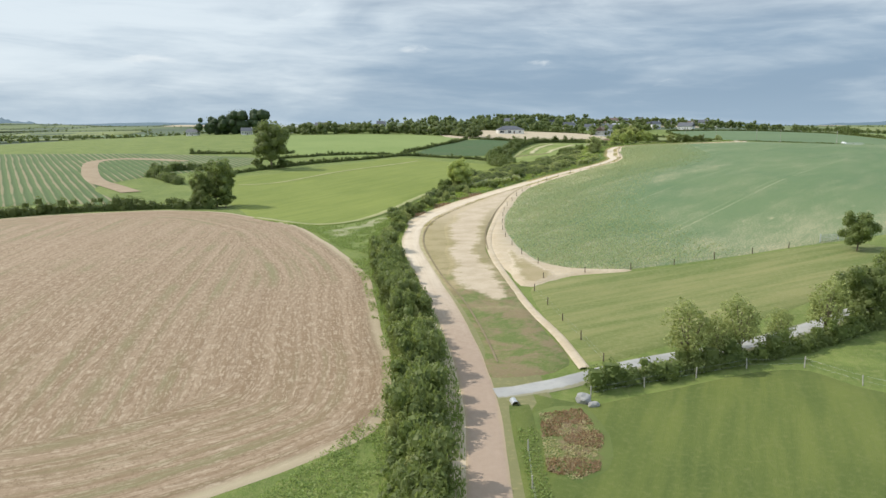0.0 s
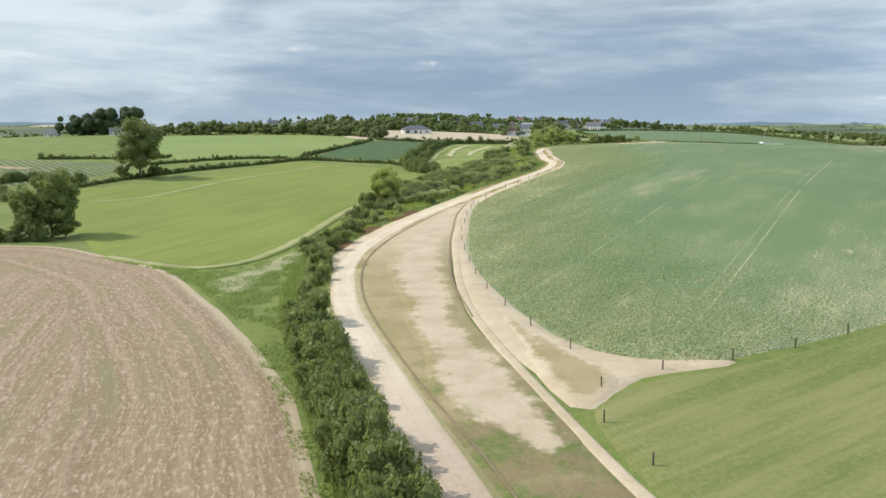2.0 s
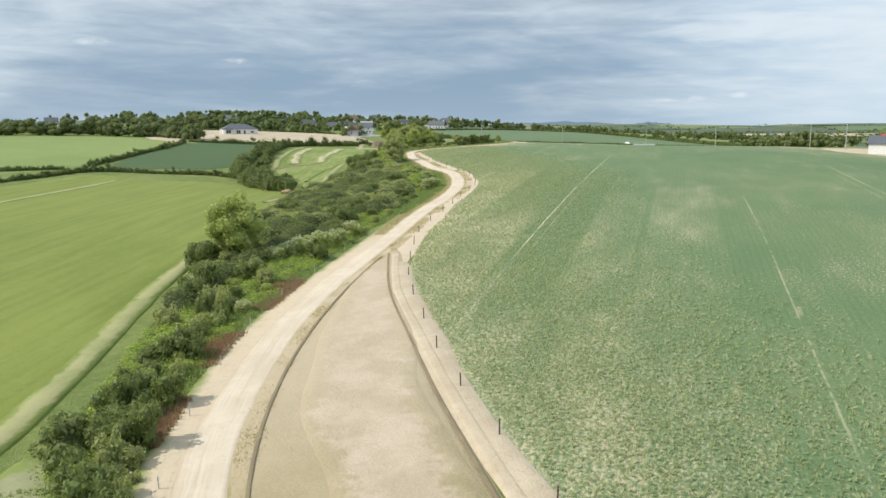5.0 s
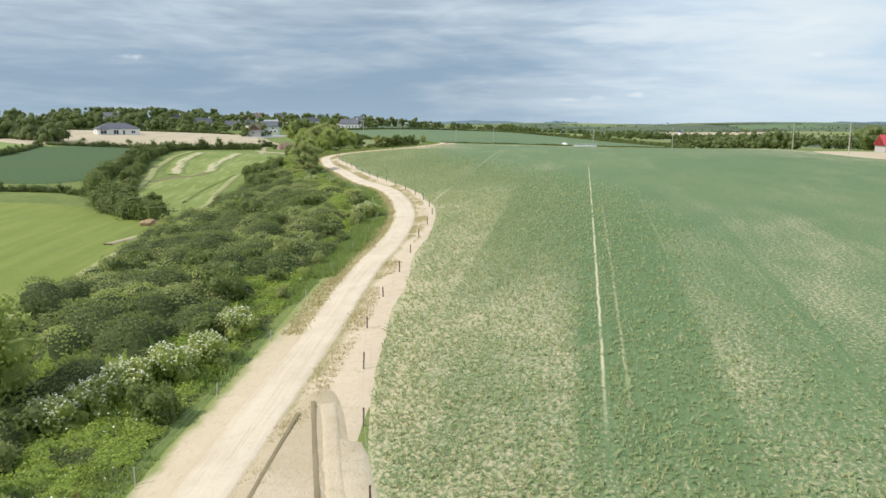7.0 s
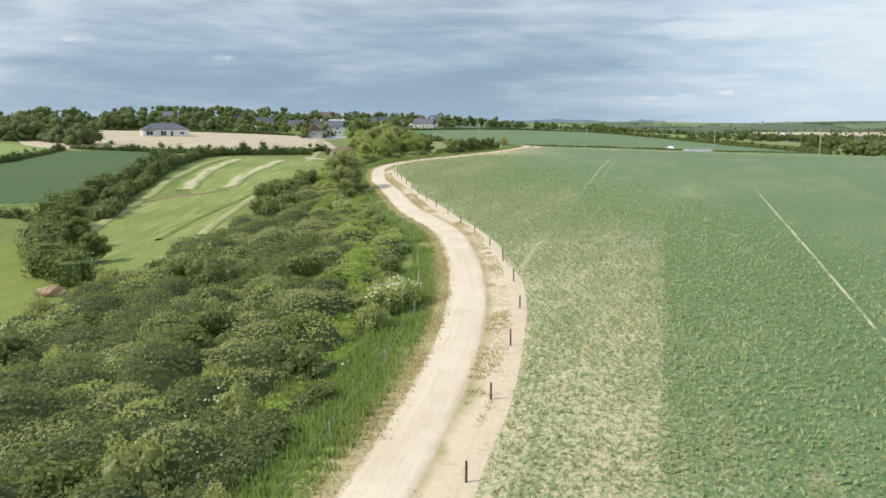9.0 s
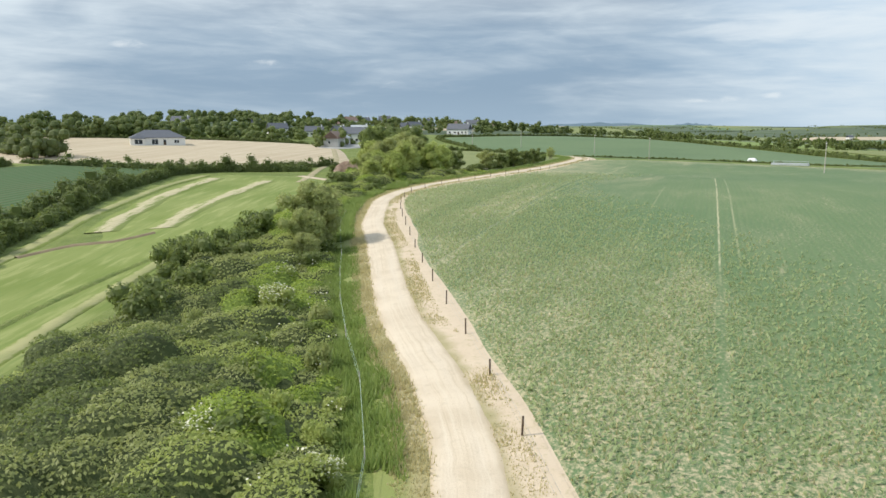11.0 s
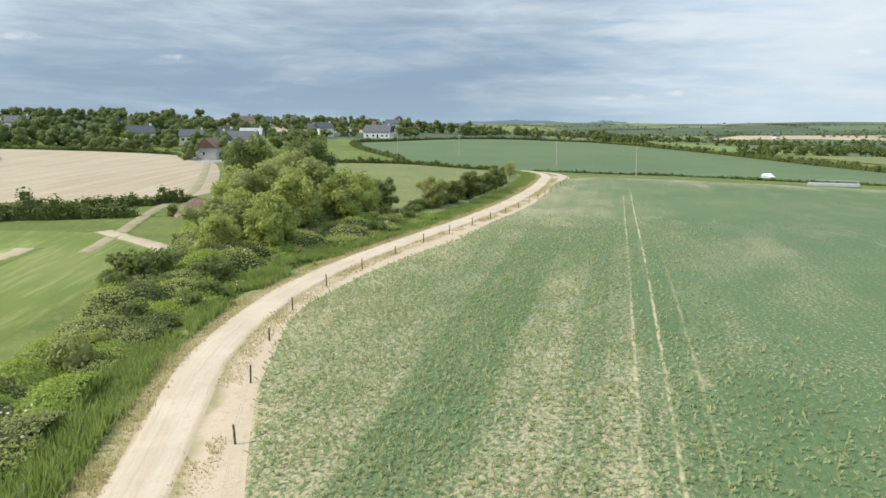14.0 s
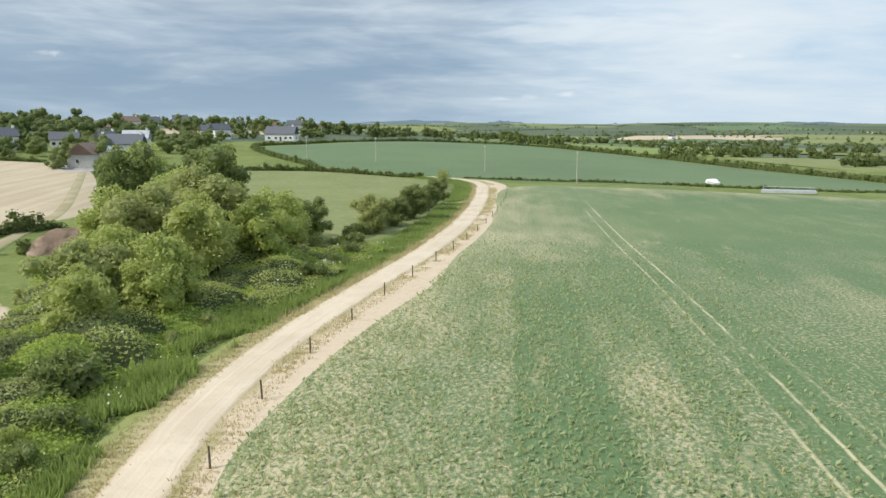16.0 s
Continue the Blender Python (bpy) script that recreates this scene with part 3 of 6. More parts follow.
def lattice(x, y, size, seed=0):
    """Smooth random field in 0..1 with features of that size in metres."""
    x, y = np.asarray(x) / size, np.asarray(y) / size
    i, j = np.floor(x).astype(np.int64), np.floor(y).astype(np.int64)
    f, h = x - i, y - j
    f, h = f * f * (3 - 2 * f), h * h * (3 - 2 * h)

    def r(a, b):
        v = (a * 374761393 + b * 668265263 + seed * 982451653) & 0x7FFFFFFF
        v = ((v ^ (v >> 13)) * 1274126177) & 0x7FFFFFFF
        return ((v ^ (v >> 16)) % 10007) / 10007
    return (r(i, j) * (1 - f) + r(i + 1, j) * f) * (1 - h) + (r(i, j + 1) * (1 - f) + r(i + 1, j + 1) * f) * h


# ---- mesh helpers ----
def mesh_of(name, verts, faces, material, uv=None, smooth=False):
    me = bpy.data.meshes.new(name)
    me.from_pydata([tuple(v) for v in verts], [], [tuple(int(i) for i in f) for f in faces])
    for m in material if isinstance(material, (list, tuple)) else [material]:
        me.materials.append(m)
    if uv is not None:
        layer = me.uv_layers.new(name="UVMap")
        idx = np.empty(len(me.loops), np.int32)
        me.loops.foreach_get("vertex_index", idx)
        layer.data.foreach_set("uv", np.asarray(uv, np.float32)[idx].ravel())
    if smooth:
        me.polygons.foreach_set("use_smooth", np.ones(len(me.polygons), bool))
    me.update()
    return me


def quads_mesh(name, verts, material, n=4, index=None):
    """A mesh of loose n-cornered faces from an array (faces, n, 3)."""
    verts = np.asarray(verts, np.float32)
    k = len(verts)
    me = bpy.data.meshes.new(name)
    me.vertices.add(k * n), me.loops.add(k * n), me.polygons.add(k)
    me.vertices.foreach_set("co", verts.ravel())
    me.loops.foreach_set("vertex_index", np.arange(k * n, dtype=np.int32))
    me.polygons.foreach_set("loop_start", np.arange(0, k * n, n, dtype=np.int32))
    for m in material if isinstance(material, (list, tuple)) else [material]:
        me.materials.append(m)
    if index is not None:
        me.polygons.foreach_set("material_index", np.asarray(index, np.int32))
    me.update()
    me.validate()
    return me


def curve_through(points, step=3.0, closed=False):
    """A smooth line through plan points, resampled."""
    p = np.array(points, float)
    n = len(p)
    out = []
    for i in range(n if closed else n - 1):
        a, b, c, d = (p[(i + k) % n] if closed else p[min(max(i + k, 0), n - 1)] for k in (-1, 0, 1, 2))
        m = max(1, int(np.linalg.norm(c - b) / step))
        for t in np.arange(m) / m:
            out.append(0.5 * (2 * b + (c - a) * t + (2 * a - 5 * b + 4 * c - d) * t * t + (3 * b - a - 3 * c + d) * t ** 3))
    if not closed:
        out.append(p[-1])
    return np.array(out)


def inside(x, y, poly):
    x, y = np.asarray(x, float), np.asarray(y, float)
    c = np.zeros(x.shape, bool)
    a = np.roll(poly, 1, 0)
    for (x1, y1), (x2, y2) in zip(a, poly):
        if y1 != y2:
            c ^= ((y1 > y) != (y2 > y)) & (x < (x2 - x1) * (y - y1) / (y2 - y1) + x1)
    return c


def off_line(x, y, line, closed=True):
    """Distance of places from a line in plan."""
    q = np.stack([np.asarray(x, float), np.asarray(y, float)], 1)
    best = np.full(len(q), 1e9)
    ends = np.roll(line, -1, 0) if closed else line[1:]
    for a, b in zip(line if closed else line[:-1], ends):
        d = b - a
        t = np.clip(((q - a) @ d) / max(d @ d, 1e-9), 0, 1)
        best = np.minimum(best, np.hypot(*(q - a - t[:, None] * d).T))
    return best


def field(name, outline, material, lift, label, cell=5.0, ease=True, category="field", wavy=0.0):
    """A piece of ground cover, draped over the land inside its outline, with a low edge."""
    edge = curve_through(outline, 2.0, True) if ease else np.array(outline, float)
    if wavy:
        edge = edge + wavy * np.stack([lattice(edge[:, 0], edge[:, 1], 10, 3) - 0.5, lattice(edge[:, 0], edge[:, 1], 10, 5) - 0.5], 1)
    lo, hi = edge.min(0), edge.max(0)
    gx, gy = np.meshgrid(np.arange(lo[0], hi[0], cell), np.arange(lo[1], hi[1], cell))
    gx, gy = gx.ravel(), gy.ravel()
    keep = inside(gx, gy, edge)
    gx, gy = gx[keep], gy[keep]
    keep = off_line(gx, gy, edge) > cell * 0.4
    pts = np.concatenate([edge, np.stack([gx[keep], gy[keep]], 1)])
    n = len(edge)
    v2, _, f2, _, _, _ = delaunay_2d_cdt([Vector(p) for p in pts], [(i, (i + 1) % n) for i in range(n)], [], 1, 1e-4)
    v = np.array([(p.x, p.y) for p in v2])
    d = off_line(v[:, 0], v[:, 1], edge)
    z = height(v[:, 0], v[:, 1]) + lift * np.where(d < 0.02, 0.8, 1.0)
    faces = [tuple(f) for f in f2]
    if len(v) >= n and np.abs(v[:n] - edge).max() < 0.01:
        t = np.roll(edge, -1, 0) - np.roll(edge, 1, 0)
        way = 1 if (edge[:, 0] * np.roll(edge[:, 1], -1) - np.roll(edge[:, 0], -1) * edge[:, 1]).sum() > 0 else -1
        rim = edge + way * np.stack([t[:, 1], -t[:, 0]], 1) / np.maximum(np.linalg.norm(t, axis=1), 1e-6)[:, None] * 0.5
        k = len(v)
        faces += [(i, k + i, k + (i + 1) % n, (i + 1) % n) if way > 0 else (i, (i + 1) % n, k + (i + 1) % n, k + i) for i in range(n)]
        v, z, d = np.concatenate([v, rim]), np.concatenate([z, height(rim[:, 0], rim[:, 1]) - 0.08]), np.concatenate([d, np.zeros(n)])
    ob = new(name, mesh_of(name, np.column_stack([v, z]), faces, material, np.column_stack([d, d * 0]), True))
    return tagged(ob, label, category, kind="structure")


def ribbon(name, line, offsets, lifts, material, label, category, step=2.5, ease=True):
    """A strip along a plan line: across it, offsets to its right and heights over the ground."""
    c = curve_through(line, step) if ease else np.array(line, float)
    t = np.gradient(c, axis=0)
    t /= np.linalg.norm(t, axis=1)[:, None]
    r = np.stack([t[:, 1], -t[:, 0]], 1)
    s = np.concatenate([[0], np.cumsum(np.hypot(*np.diff(c, axis=0).T))])
    verts, uv, faces, k = [], [], [], len(offsets)
    for i in range(len(c)):
        for o, l in zip(offsets, lifts):
            w = o + (0.35 * (lattice(s[i], o, 5, 11) - 0.5) if abs(o) > 1.2 else 0)
            p = c[i] + r[i] * w
            verts.append((p[0], p[1], h1(*p) + l)), uv.append((o, s[i]))
    for i in range(len(c) - 1):
        for j in range(k - 1):
            faces.append((i * k + j, i * k + j + 1, (i + 1) * k + j + 1, (i + 1) * k + j))
    return tagged(new(name, mesh_of(name, verts, faces, material, uv, True)), label, category, kind="structure")


# ---- the ground sheet, to the horizon ----
def axis(lo, hi, step, far):
    core = list(np.arange(lo, hi + 0.1, step))
    d, a, b = step, [lo], [hi]
    while b[-1] < far:
        d *= 1.14
        b.append(b[-1] + d)
    d = step
    while a[-1] > -far:
        d *= 1.14
        a.append(a[-1] - d)
    return np.array(a[:0:-1] + core + b[1:])


ax, ay = axis(-130, 300, 4.0, 4600), axis(30, 640, 4.0, 4700)
mx, my = np.meshgrid(ax, ay)
mz = height(mx, my)
nx = len(ax)
gf = [(j * nx + i, j * nx + i + 1, (j + 1) * nx + i + 1, (j + 1) * nx + i) for j in range(len(ay) - 1) for i in range(nx - 1)]
ground = new("ground", mesh_of("ground", np.column_stack([mx.ravel(), my.ravel(), mz.ravel()]), gf, [M_ROUGH, M_PLAIN], smooth=True))
cx, cy = (mx[:-1, :-1] + mx[1:, 1:]) / 2, (my[:-1, :-1] + my[1:, 1:]) / 2
ground.data.polygons.foreach_set("material_index", ((np.abs(cx - 60) > 420) | (cy > 760) | (cy < -120)).ravel().astype(np.int32))
tagged(ground, "rolling rough grassland reaching to the horizon", "ground", kind="structure")

ROAD = [(5, -70), (4, 0), (4, 55), (4, 70), (3, 83), (1, 99), (-1.5, 115), (-4, 132), (-6, 148), (-6.3, 160), (-5.8, 173), (-3, 188), (4, 207), (12, 222), (20, 234), (31, 250),
        (41, 265), (53, 281.5), (62, 297), (70, 316), (75, 332), (78, 352), (81, 366), (84.5, 381), (89, 402), (94, 418), (97.7, 428.7), (102.2, 437.5), (108.7, 447.1), (117.5, 456.9), (130.9, 469.1),
        (148, 484), (168, 504), (190, 529), (210, 554), (221, 570), (225, 584), (221, 596)]
CROP = [(28, 119), (21.5, 121.5), (17.5, 127), (15.5, 135), (14, 149), (14, 168), (17, 190), (21, 211), (26, 229), (33, 243), (41, 255.5), (51, 271), (60, 284), (68, 299), (75, 317), (79.5, 335),
        (83.3, 352), (86.5, 369), (92, 391), (96.3, 409), (101, 426.2), (106.2, 437.4), (111.8, 444.7), (122.4, 454.5), (137.6, 467.4), (173, 503), (221, 557), (249, 543), (279, 497), (287, 457), (264, 400),
        (235, 350), (208, 318), (200, 285), (190, 240), (160, 180), (110, 143), (68, 130), (37, 121)]
STUBBLE = [(-170, 150), (-122, 186), (-105, 200), (-90, 207), (-76, 210), (-60, 205), (-45, 190), (-35, 177.5), (-28, 163), (-20.5, 144), (-15.5, 131), (-11.5, 115), (-9, 98), (-6.3, 83), (-5.2, 71),
           (-6.5, 64), (-10, 60), (-16, 55), (-30, 46), (-60, 36), (-140, 40), (-190, 90)]
GREEN = [(-62, 222), (-48, 192), (-38, 183), (-30, 178), (-22, 183), (-16, 200), (-7, 234), (2, 260), (14, 288), (27, 316), (30, 340), (17, 381), (-4, 392), (-22, 405), (-50, 362), (-74, 318), (-98, 310), (-93, 280)]
MOW = [(50, 420), (49, 436), (54, 452), (62, 478), (72, 506), (82, 506), (95, 495), (94, 470), (84, 444), (66, 403), (56, 383), (45, 352), (36, 335), (31, 350), (31, 385), (38, 414)]

ribbon("verge_track", ROAD, (-5.0, -4.4, -2.0, 2.0, 6.4, 7.0), (-0.1, 0.10, 0.13, 0.13, 0.08, -0.1), M_VERGE, "dry grass and bare earth verge beside the track", "verge")
ribbon("road_track", ROAD, (-2.2, -1.9, -1.4, -1.0, -0.35, 0.3, 0.7, 1.2, 1.5), (0.08, 0.185, 0.17, 0.18, 0.215, 0.18, 0.17, 0.185, 0.08), M_ROAD, "pale crushed limestone farm track with wheel ruts", "track")
field("ground_crop_field", CROP, M_CROP, 0.17, "green vegetable crop in drills with pale bare patches", wavy=1.2)
field("ground_stubble_field", STUBBLE, M_STUB, 0.12, "cut hay field with tan swaths along its edge", 4.0, wavy=0.8)
field("ground_green_field", GREEN, M_MEADOW, 0.12, "bright green grass field below the hedges", wavy=0.8)
field("ground_striped_meadow", MOW, M_STRIPE, 0.12, "green meadow with pale mown swaths", wavy=0.8)
field("ground_light_pasture", [(-135, 600), (-100, 470), (-84, 425), (-60, 404), (-24, 432), (-5, 480), (16, 540), (-20, 590), (-80, 600)], M_LIGHT, 0.12, "light green pasture on the rise", 8.0)
field("ground_dark_crop_field", [(-17, 424), (2, 423), (19, 421), (33, 436), (42, 470), (57, 548), (36, 550), (14, 533), (3, 500)], M_DARKROWS, 0.12, "dark green potato drills", 6.0)
field("ground_row_crop_field", [(-95, 222), (-118, 224), (-200, 190), (-300, 220), (-300, 420), (-200, 430), (-120, 405), (-92, 385), (-98, 340), (-120, 310), (-125, 270)], M_ROWS, 0.12, "young row crop with pale soil between", 8.0)
field("ground_straw_field", [(-16, 690), (-4, 610), (6, 562), (30, 548), (70, 542), (112, 540), (124, 575), (133, 640), (120, 668), (70, 688), (20, 692)], M_STRAW, 0.12, "pale straw-coloured mown field by the bungalow", 8.0)
field("ground_far_green_crop", [(224, 592), (245, 566), (262, 552), (290, 520), (318, 484), (340, 520), (367, 594), (377, 662), (374, 712), (345, 772), (295, 767), (248, 738), (214, 716), (205, 650)], M_FARCROP, 0.15, "far green crop field behind the hedge", 10.0)
field("ground_tree_meadow", [(142, 500), (165, 512), (196, 548), (213, 580), (196, 628), (160, 628), (136, 560)], M_OLIVE, 0.12, "rough meadow behind the roadside trees", 8.0)
field("ground_paddock", [(13.5, 110), (20, 115.5), (37, 118.5), (68, 127.5), (73, 119), (66, 113), (46, 95), (28, 85), (19, 80), (15.5, 80), (14, 92)], M_PADDOCK, 0.12, "mown paddock with yellowing stripes", 4.0)
field("ground_mown_field", [(7, 69), (14, 68.5), (22, 71), (36, 74.5), (43, 67), (70, 50), (60, 10), (12, -10), (6, 30)], M_MOWN, 0.12, "freshly mown green field behind a hedge", 4.0)
field("ground_dry_strip", [(4.3, 76), (13.5, 79), (12, 92), (10.5, 108), (9, 124), (8, 140), (9, 160), (14, 190), (19, 212), (27, 238), (19, 231), (11, 217.5), (3, 202), (-2, 188), (-4, 174), (-4.3, 160), (-4, 148), (-2, 132), (0.5, 115), (3, 99), (4.8, 84)],
      M_DRYSTRIP, 0.18, "dry yellow grass strip between track and path", 2.5, wavy=0.6)
field("ground_bare_strip", [(2, 116), (6, 104), (9.5, 106), (8.4, 124), (7.4, 140), (8.5, 160), (13.5, 190), (18.5, 212), (25.5, 235), (18, 226), (9, 207), (3, 190), (1, 172), (0.5, 150)], M_BARE, 0.24, "bare sandy soil strip between track and path", 1.0, wavy=2.4)
field("ground_fence_corner", [(13.5, 112), (20, 117), (30, 118), (22, 121), (17.5, 126.5), (15.2, 135), (13.5, 149), (13.6, 168), (16.6, 190), (20.6, 211), (25.5, 230), (24, 232), (18, 212), (14, 190), (10.8, 164), (9.5, 144), (10, 128), (12, 116)],
      M_SAND, 0.24, "bare trodden soil by the crop fence", 2.0, wavy=0.8)
PATH = [(15.2, 77.5), (14, 88), (12, 99), (10.6, 112), (9.4, 128), (9, 144), (10.2, 160), (13.5, 183), (17, 202), (20.5, 219), (26, 236)]
ribbon("pavement_path", PATH, (-0.62, -0.42, -0.2, 0.2, 0.42, 0.62), (0.12, 0.255, 0.265, 0.265, 0.255, 0.12), M_SAND, "narrow sandy path beside the crop fence", "path")
ribbon("ground_ditch", [(8.6, 140), (9.2, 160), (12.4, 183), (16, 202), (19.6, 219), (25.4, 237)], (-0.22, -0.12, 0.0, 0.06), (0.26, 0.27, 0.27, 0.26), M_DITCH, "dark furrow along the path", "ditch")
ribbon("ground_ditch", [(6, 80), (5, 90), (3, 104), (0.2, 118), (-2.2, 134), (-3.9, 150), (-4, 164), (-2.6, 178), (1, 192), (7, 207), (15, 222), (24, 236)], (-0.12, -0.06, 0.06, 0.12), (0.26, 0.27, 0.27, 0.26), M_DITCH, "dark furrow along the track", "ditch")
ribbon("ground_gstrip", [(-48, 193), (-38, 184), (-30, 179.5), (-22, 185), (-15, 204), (-6, 237), (3, 262), (15, 290), (27, 317)], (-1.6, -1.4, 1.4, 1.6), (-0.1, 0.2, 0.2, -0.1), M_MARGIN, "pale cut margin of the green field", "margin")
ribbon("ground_gstrip", [(-76, 279), (-64, 286), (-56, 303), (-46, 327), (-33, 352), (-13, 391)], (-1.1, -0.9, 0.9, 1.1), (-0.1, 0.2, 0.2, -0.1), M_MARGIN, "pale wheel strip across the green field", "margin")
ribbon("road_lane", [(5.2, 71.9), (7.5, 72.3), (12, 74), (18, 77), (24, 79.3), (34, 82), (46, 88), (70, 104), (84, 116)], (-1.5, -1.1, -0.3, 0.3, 1.1, 1.5), (0.03, 0.19, 0.205, 0.205, 0.19, 0.03), M_GRAVEL, "grey gravel lane joining the track", "lane")
for line, w in (([(59, 425), (61, 432), (66, 447), (70, 457), (75, 469), (84, 490)], 3.0), ([(50, 427), (52, 440), (55.5, 452), (58, 464), (63, 478), (72, 501)], 3.0)):
    ribbon("ground_swath", line, (-w, -w + 0.3, w - 0.3, w), (-0.1, 0.18, 0.18, -0.1), M_SWATH, "pale straw swath on the meadow", "swath")
ribbon("ground_meadow_bank", [(40.7, 365), (45.7, 379), (51.4, 390.5), (57, 399.4), (63, 409)], (-0.9, -0.3, 0.3, 0.9), (-0.05, 0.45, 0.3, -0.05), M_ROUGH, "low rough bank across the meadow", "bank")
ribbon("ground_meadow_bank", [(40, 412), (46.9, 417.5), (52.2, 417), (58, 421)], (-0.7, -0.2, 0.2, 0.7), (-0.05, 0.4, 0.35, -0.05), M_DITCH, "dark ditch edge across the meadow", "bank")
ribbon("ground_meadow_margin", [(29, 374), (31.7, 389), (36.5, 405), (42, 424), (46, 443), (52, 462), (60, 487), (70, 508)], (-1.6, -1.2, 1.2, 1.6), (-0.1, 0.22, 0.22, -0.1), M_MARGIN, "pale uncut grass along the meadow hedge", "margin")
ribbon("ground_meadow_margin", [(39, 342), (44.3, 356), (51.3, 379), (63.7, 409)], (-1.4, -1.1, 1.1, 1.4), (-0.1, 0.22, 0.22, -0.1), M_MARGIN, "pale uncut grass below the scrub", "margin")
ribbon("road_gateway_path", [(20, 312), (27, 318), (31.7, 322), (36.4, 326.5), (40, 333)], (-1.1, -0.8, 0.8, 1.1), (-0.1, 0.3, 0.3, -0.1), M_WORN, "worn sandy path into the meadow", "path")
field("ground_bracken_patch", [(8.2, 57), (8.4, 62), (8.8, 67.2), (13.4, 68.4), (14.4, 62), (13, 56.5), (10.5, 54.5)], M_SCAR, 0.15, "patch of rusty dead bracken and pale stones", 2.0, wavy=1.0)
ribbon("road_farm_track", [(91, 483), (96, 497), (104, 522), (114, 548), (122, 585), (131, 632)], (-1.2, -0.9, 0.9, 1.2), (0.03, 0.14, 0.14, 0.03), M_WORN, "worn farm track along the valley", "track")
ribbon("road_loop_track", [(94, 500), (98.5, 488), (100.9, 479), (100.4, 471), (98, 466)], (-1.9, -1.6, 1.6, 1.9), (0.02, 0.14, 0.14, 0.02), M_SANDY, "bare sandy loop of the farm track", "track")
field("ground_valley_strip", [(-27, 168), (-23, 174), (-19, 184), (-14.5, 192), (-12, 190), (-14, 180), (-18, 170), (-20, 160), (-24, 160)], M_TROD, 0.24, "trodden pale gateway grass", 1.5, category="grass")
field("ground_corner_grass", [(11.2, 116), (13, 112), (18, 117), (16.4, 126), (14.2, 136), (12.2, 144), (11.2, 132)], M_SANDGRASS, 0.27, "dry grass in the fence corner", 1.5, wavy=1.0)
field("ground_left_verge_grass", [(-30, 174), (-24, 160), (-17, 142), (-12, 148), (-10, 164), (-10, 180), (-16, 190), (-22, 180)], M_ROUGH, 0.1, "rough green grass behind the hedge end", 2.5)
field("ground_verge_grass", [(6.3, -30), (6.3, 40), (6.4, 69), (8.2, 69), (8.5, 40), (14, -30)], M_MOWN, 0.2, "green verge grass by the lower track", 3.0)
ribbon("ground_headland", [(-106, 256), (-120, 274), (-138, 298), (-160, 342), (-172, 374), (-166, 388), (-150, 386), (-128, 376)], (-3.4, -3.0, 3.0, 3.4), (0.15, 0.22, 0.22, 0.15), M_BROWN, "bare brown headland through the row crop", "headland")

# ---- plants ----
def unit(v):
    return v / np.maximum(np.linalg.norm(v, axis=-1, keepdims=True), 1e-6)


def leaf_quads(p, out, size, r, slim=0.55):
    """Loose leaf sprays at places p that face roughly outwards."""
    n = len(p)
    nrm = unit(out * 0.8 + r.normal(0, 0.55, (n, 3)) + np.array([0, 0, 0.35]))
    a = unit(np.cross(nrm, r.normal(0, 1, (n, 3))))
    b = np.cross(nrm, a)
    s = (size * r.uniform(0.6, 1.35, n))[:, None]
    bend = nrm * s * r.uniform(-0.25, 0.25, n)[:, None]
    return np.stack([p - a * s, p + b * s * slim + bend, p + a * s, p - b * s * slim + bend], 1)


def blob_points(blobs, n, r, floor=0.05):
    """Places and outward directions on the skin of a heap of rounded lumps (x, y, z, radius, squash)."""
    blobs = np.array(blobs, float)
    pick = r.choice(len(blobs), n, p=blobs[:, 3] ** 2 / (blobs[:, 3] ** 2).sum())
    d = unit(r.normal(0, 1, (n, 3)))
    rad = blobs[pick, 3] * (0.70 + 0.34 * r.random(n) ** 0.6)
    off = d * rad[:, None]
    off[:, 2] *= blobs[pick, 4]
    p = blobs[pick, :3] + off
    deep = np.zeros(n, bool)
    for x, y, z, q, sq in blobs:
        e = (p - (x, y, z)) / (1, 1, sq)
        deep |= np.linalg.norm(e, axis=1) < q * 0.62
    keep = ~deep & (p[:, 2] > floor)
    return p[keep], d[keep]


def hearts(blobs, shrink=0.78, cuts=2):
    """Solid leafy hearts inside the lumps, so that no light shows through them."""
    out = []
    t = np.linspace(-1, 1, cuts + 1)
    for x, y, z, q, sq in blobs:
        for k in range(3):
            for s in (-1, 1):
                for i in range(cuts):
                    for j in range(cuts):
                        face = []
                        for a, b in ((t[i], t[j]), (t[i + 1], t[j]), (t[i + 1], t[j + 1]), (t[i], t[j + 1])):
                            d = [0, 0, 0]
                            d[k], d[(k + 1) % 3], d[(k + 2) % 3] = s, a * s, b
                            m = q * shrink / math.sqrt(1 + a * a + b * b)
                            face.append((x + d[0] * m, y + d[1] * m, z + d[2] * m * sq))
                        out.append(face)
    return np.array(out)


def heap(r, width, tall, lumps):
    """Lumps that make an uneven bush about that wide and tall."""
    out = [(0, 0, tall * 0.42, width * 0.30, 0.85 * tall / width * 1.4)]
    for i in range(lumps):
        a, q = r.uniform(0, 6.28), r.uniform(0.12, 0.36) * width
        s = r.uniform(0.11, 0.21) * width
        out.append((q * math.cos(a), q * math.sin(a), max(s * 0.7, tall * r.uniform(0.22, 0.86) - s * 0.4), s, r.uniform(0.75, 1.1)))
    return out


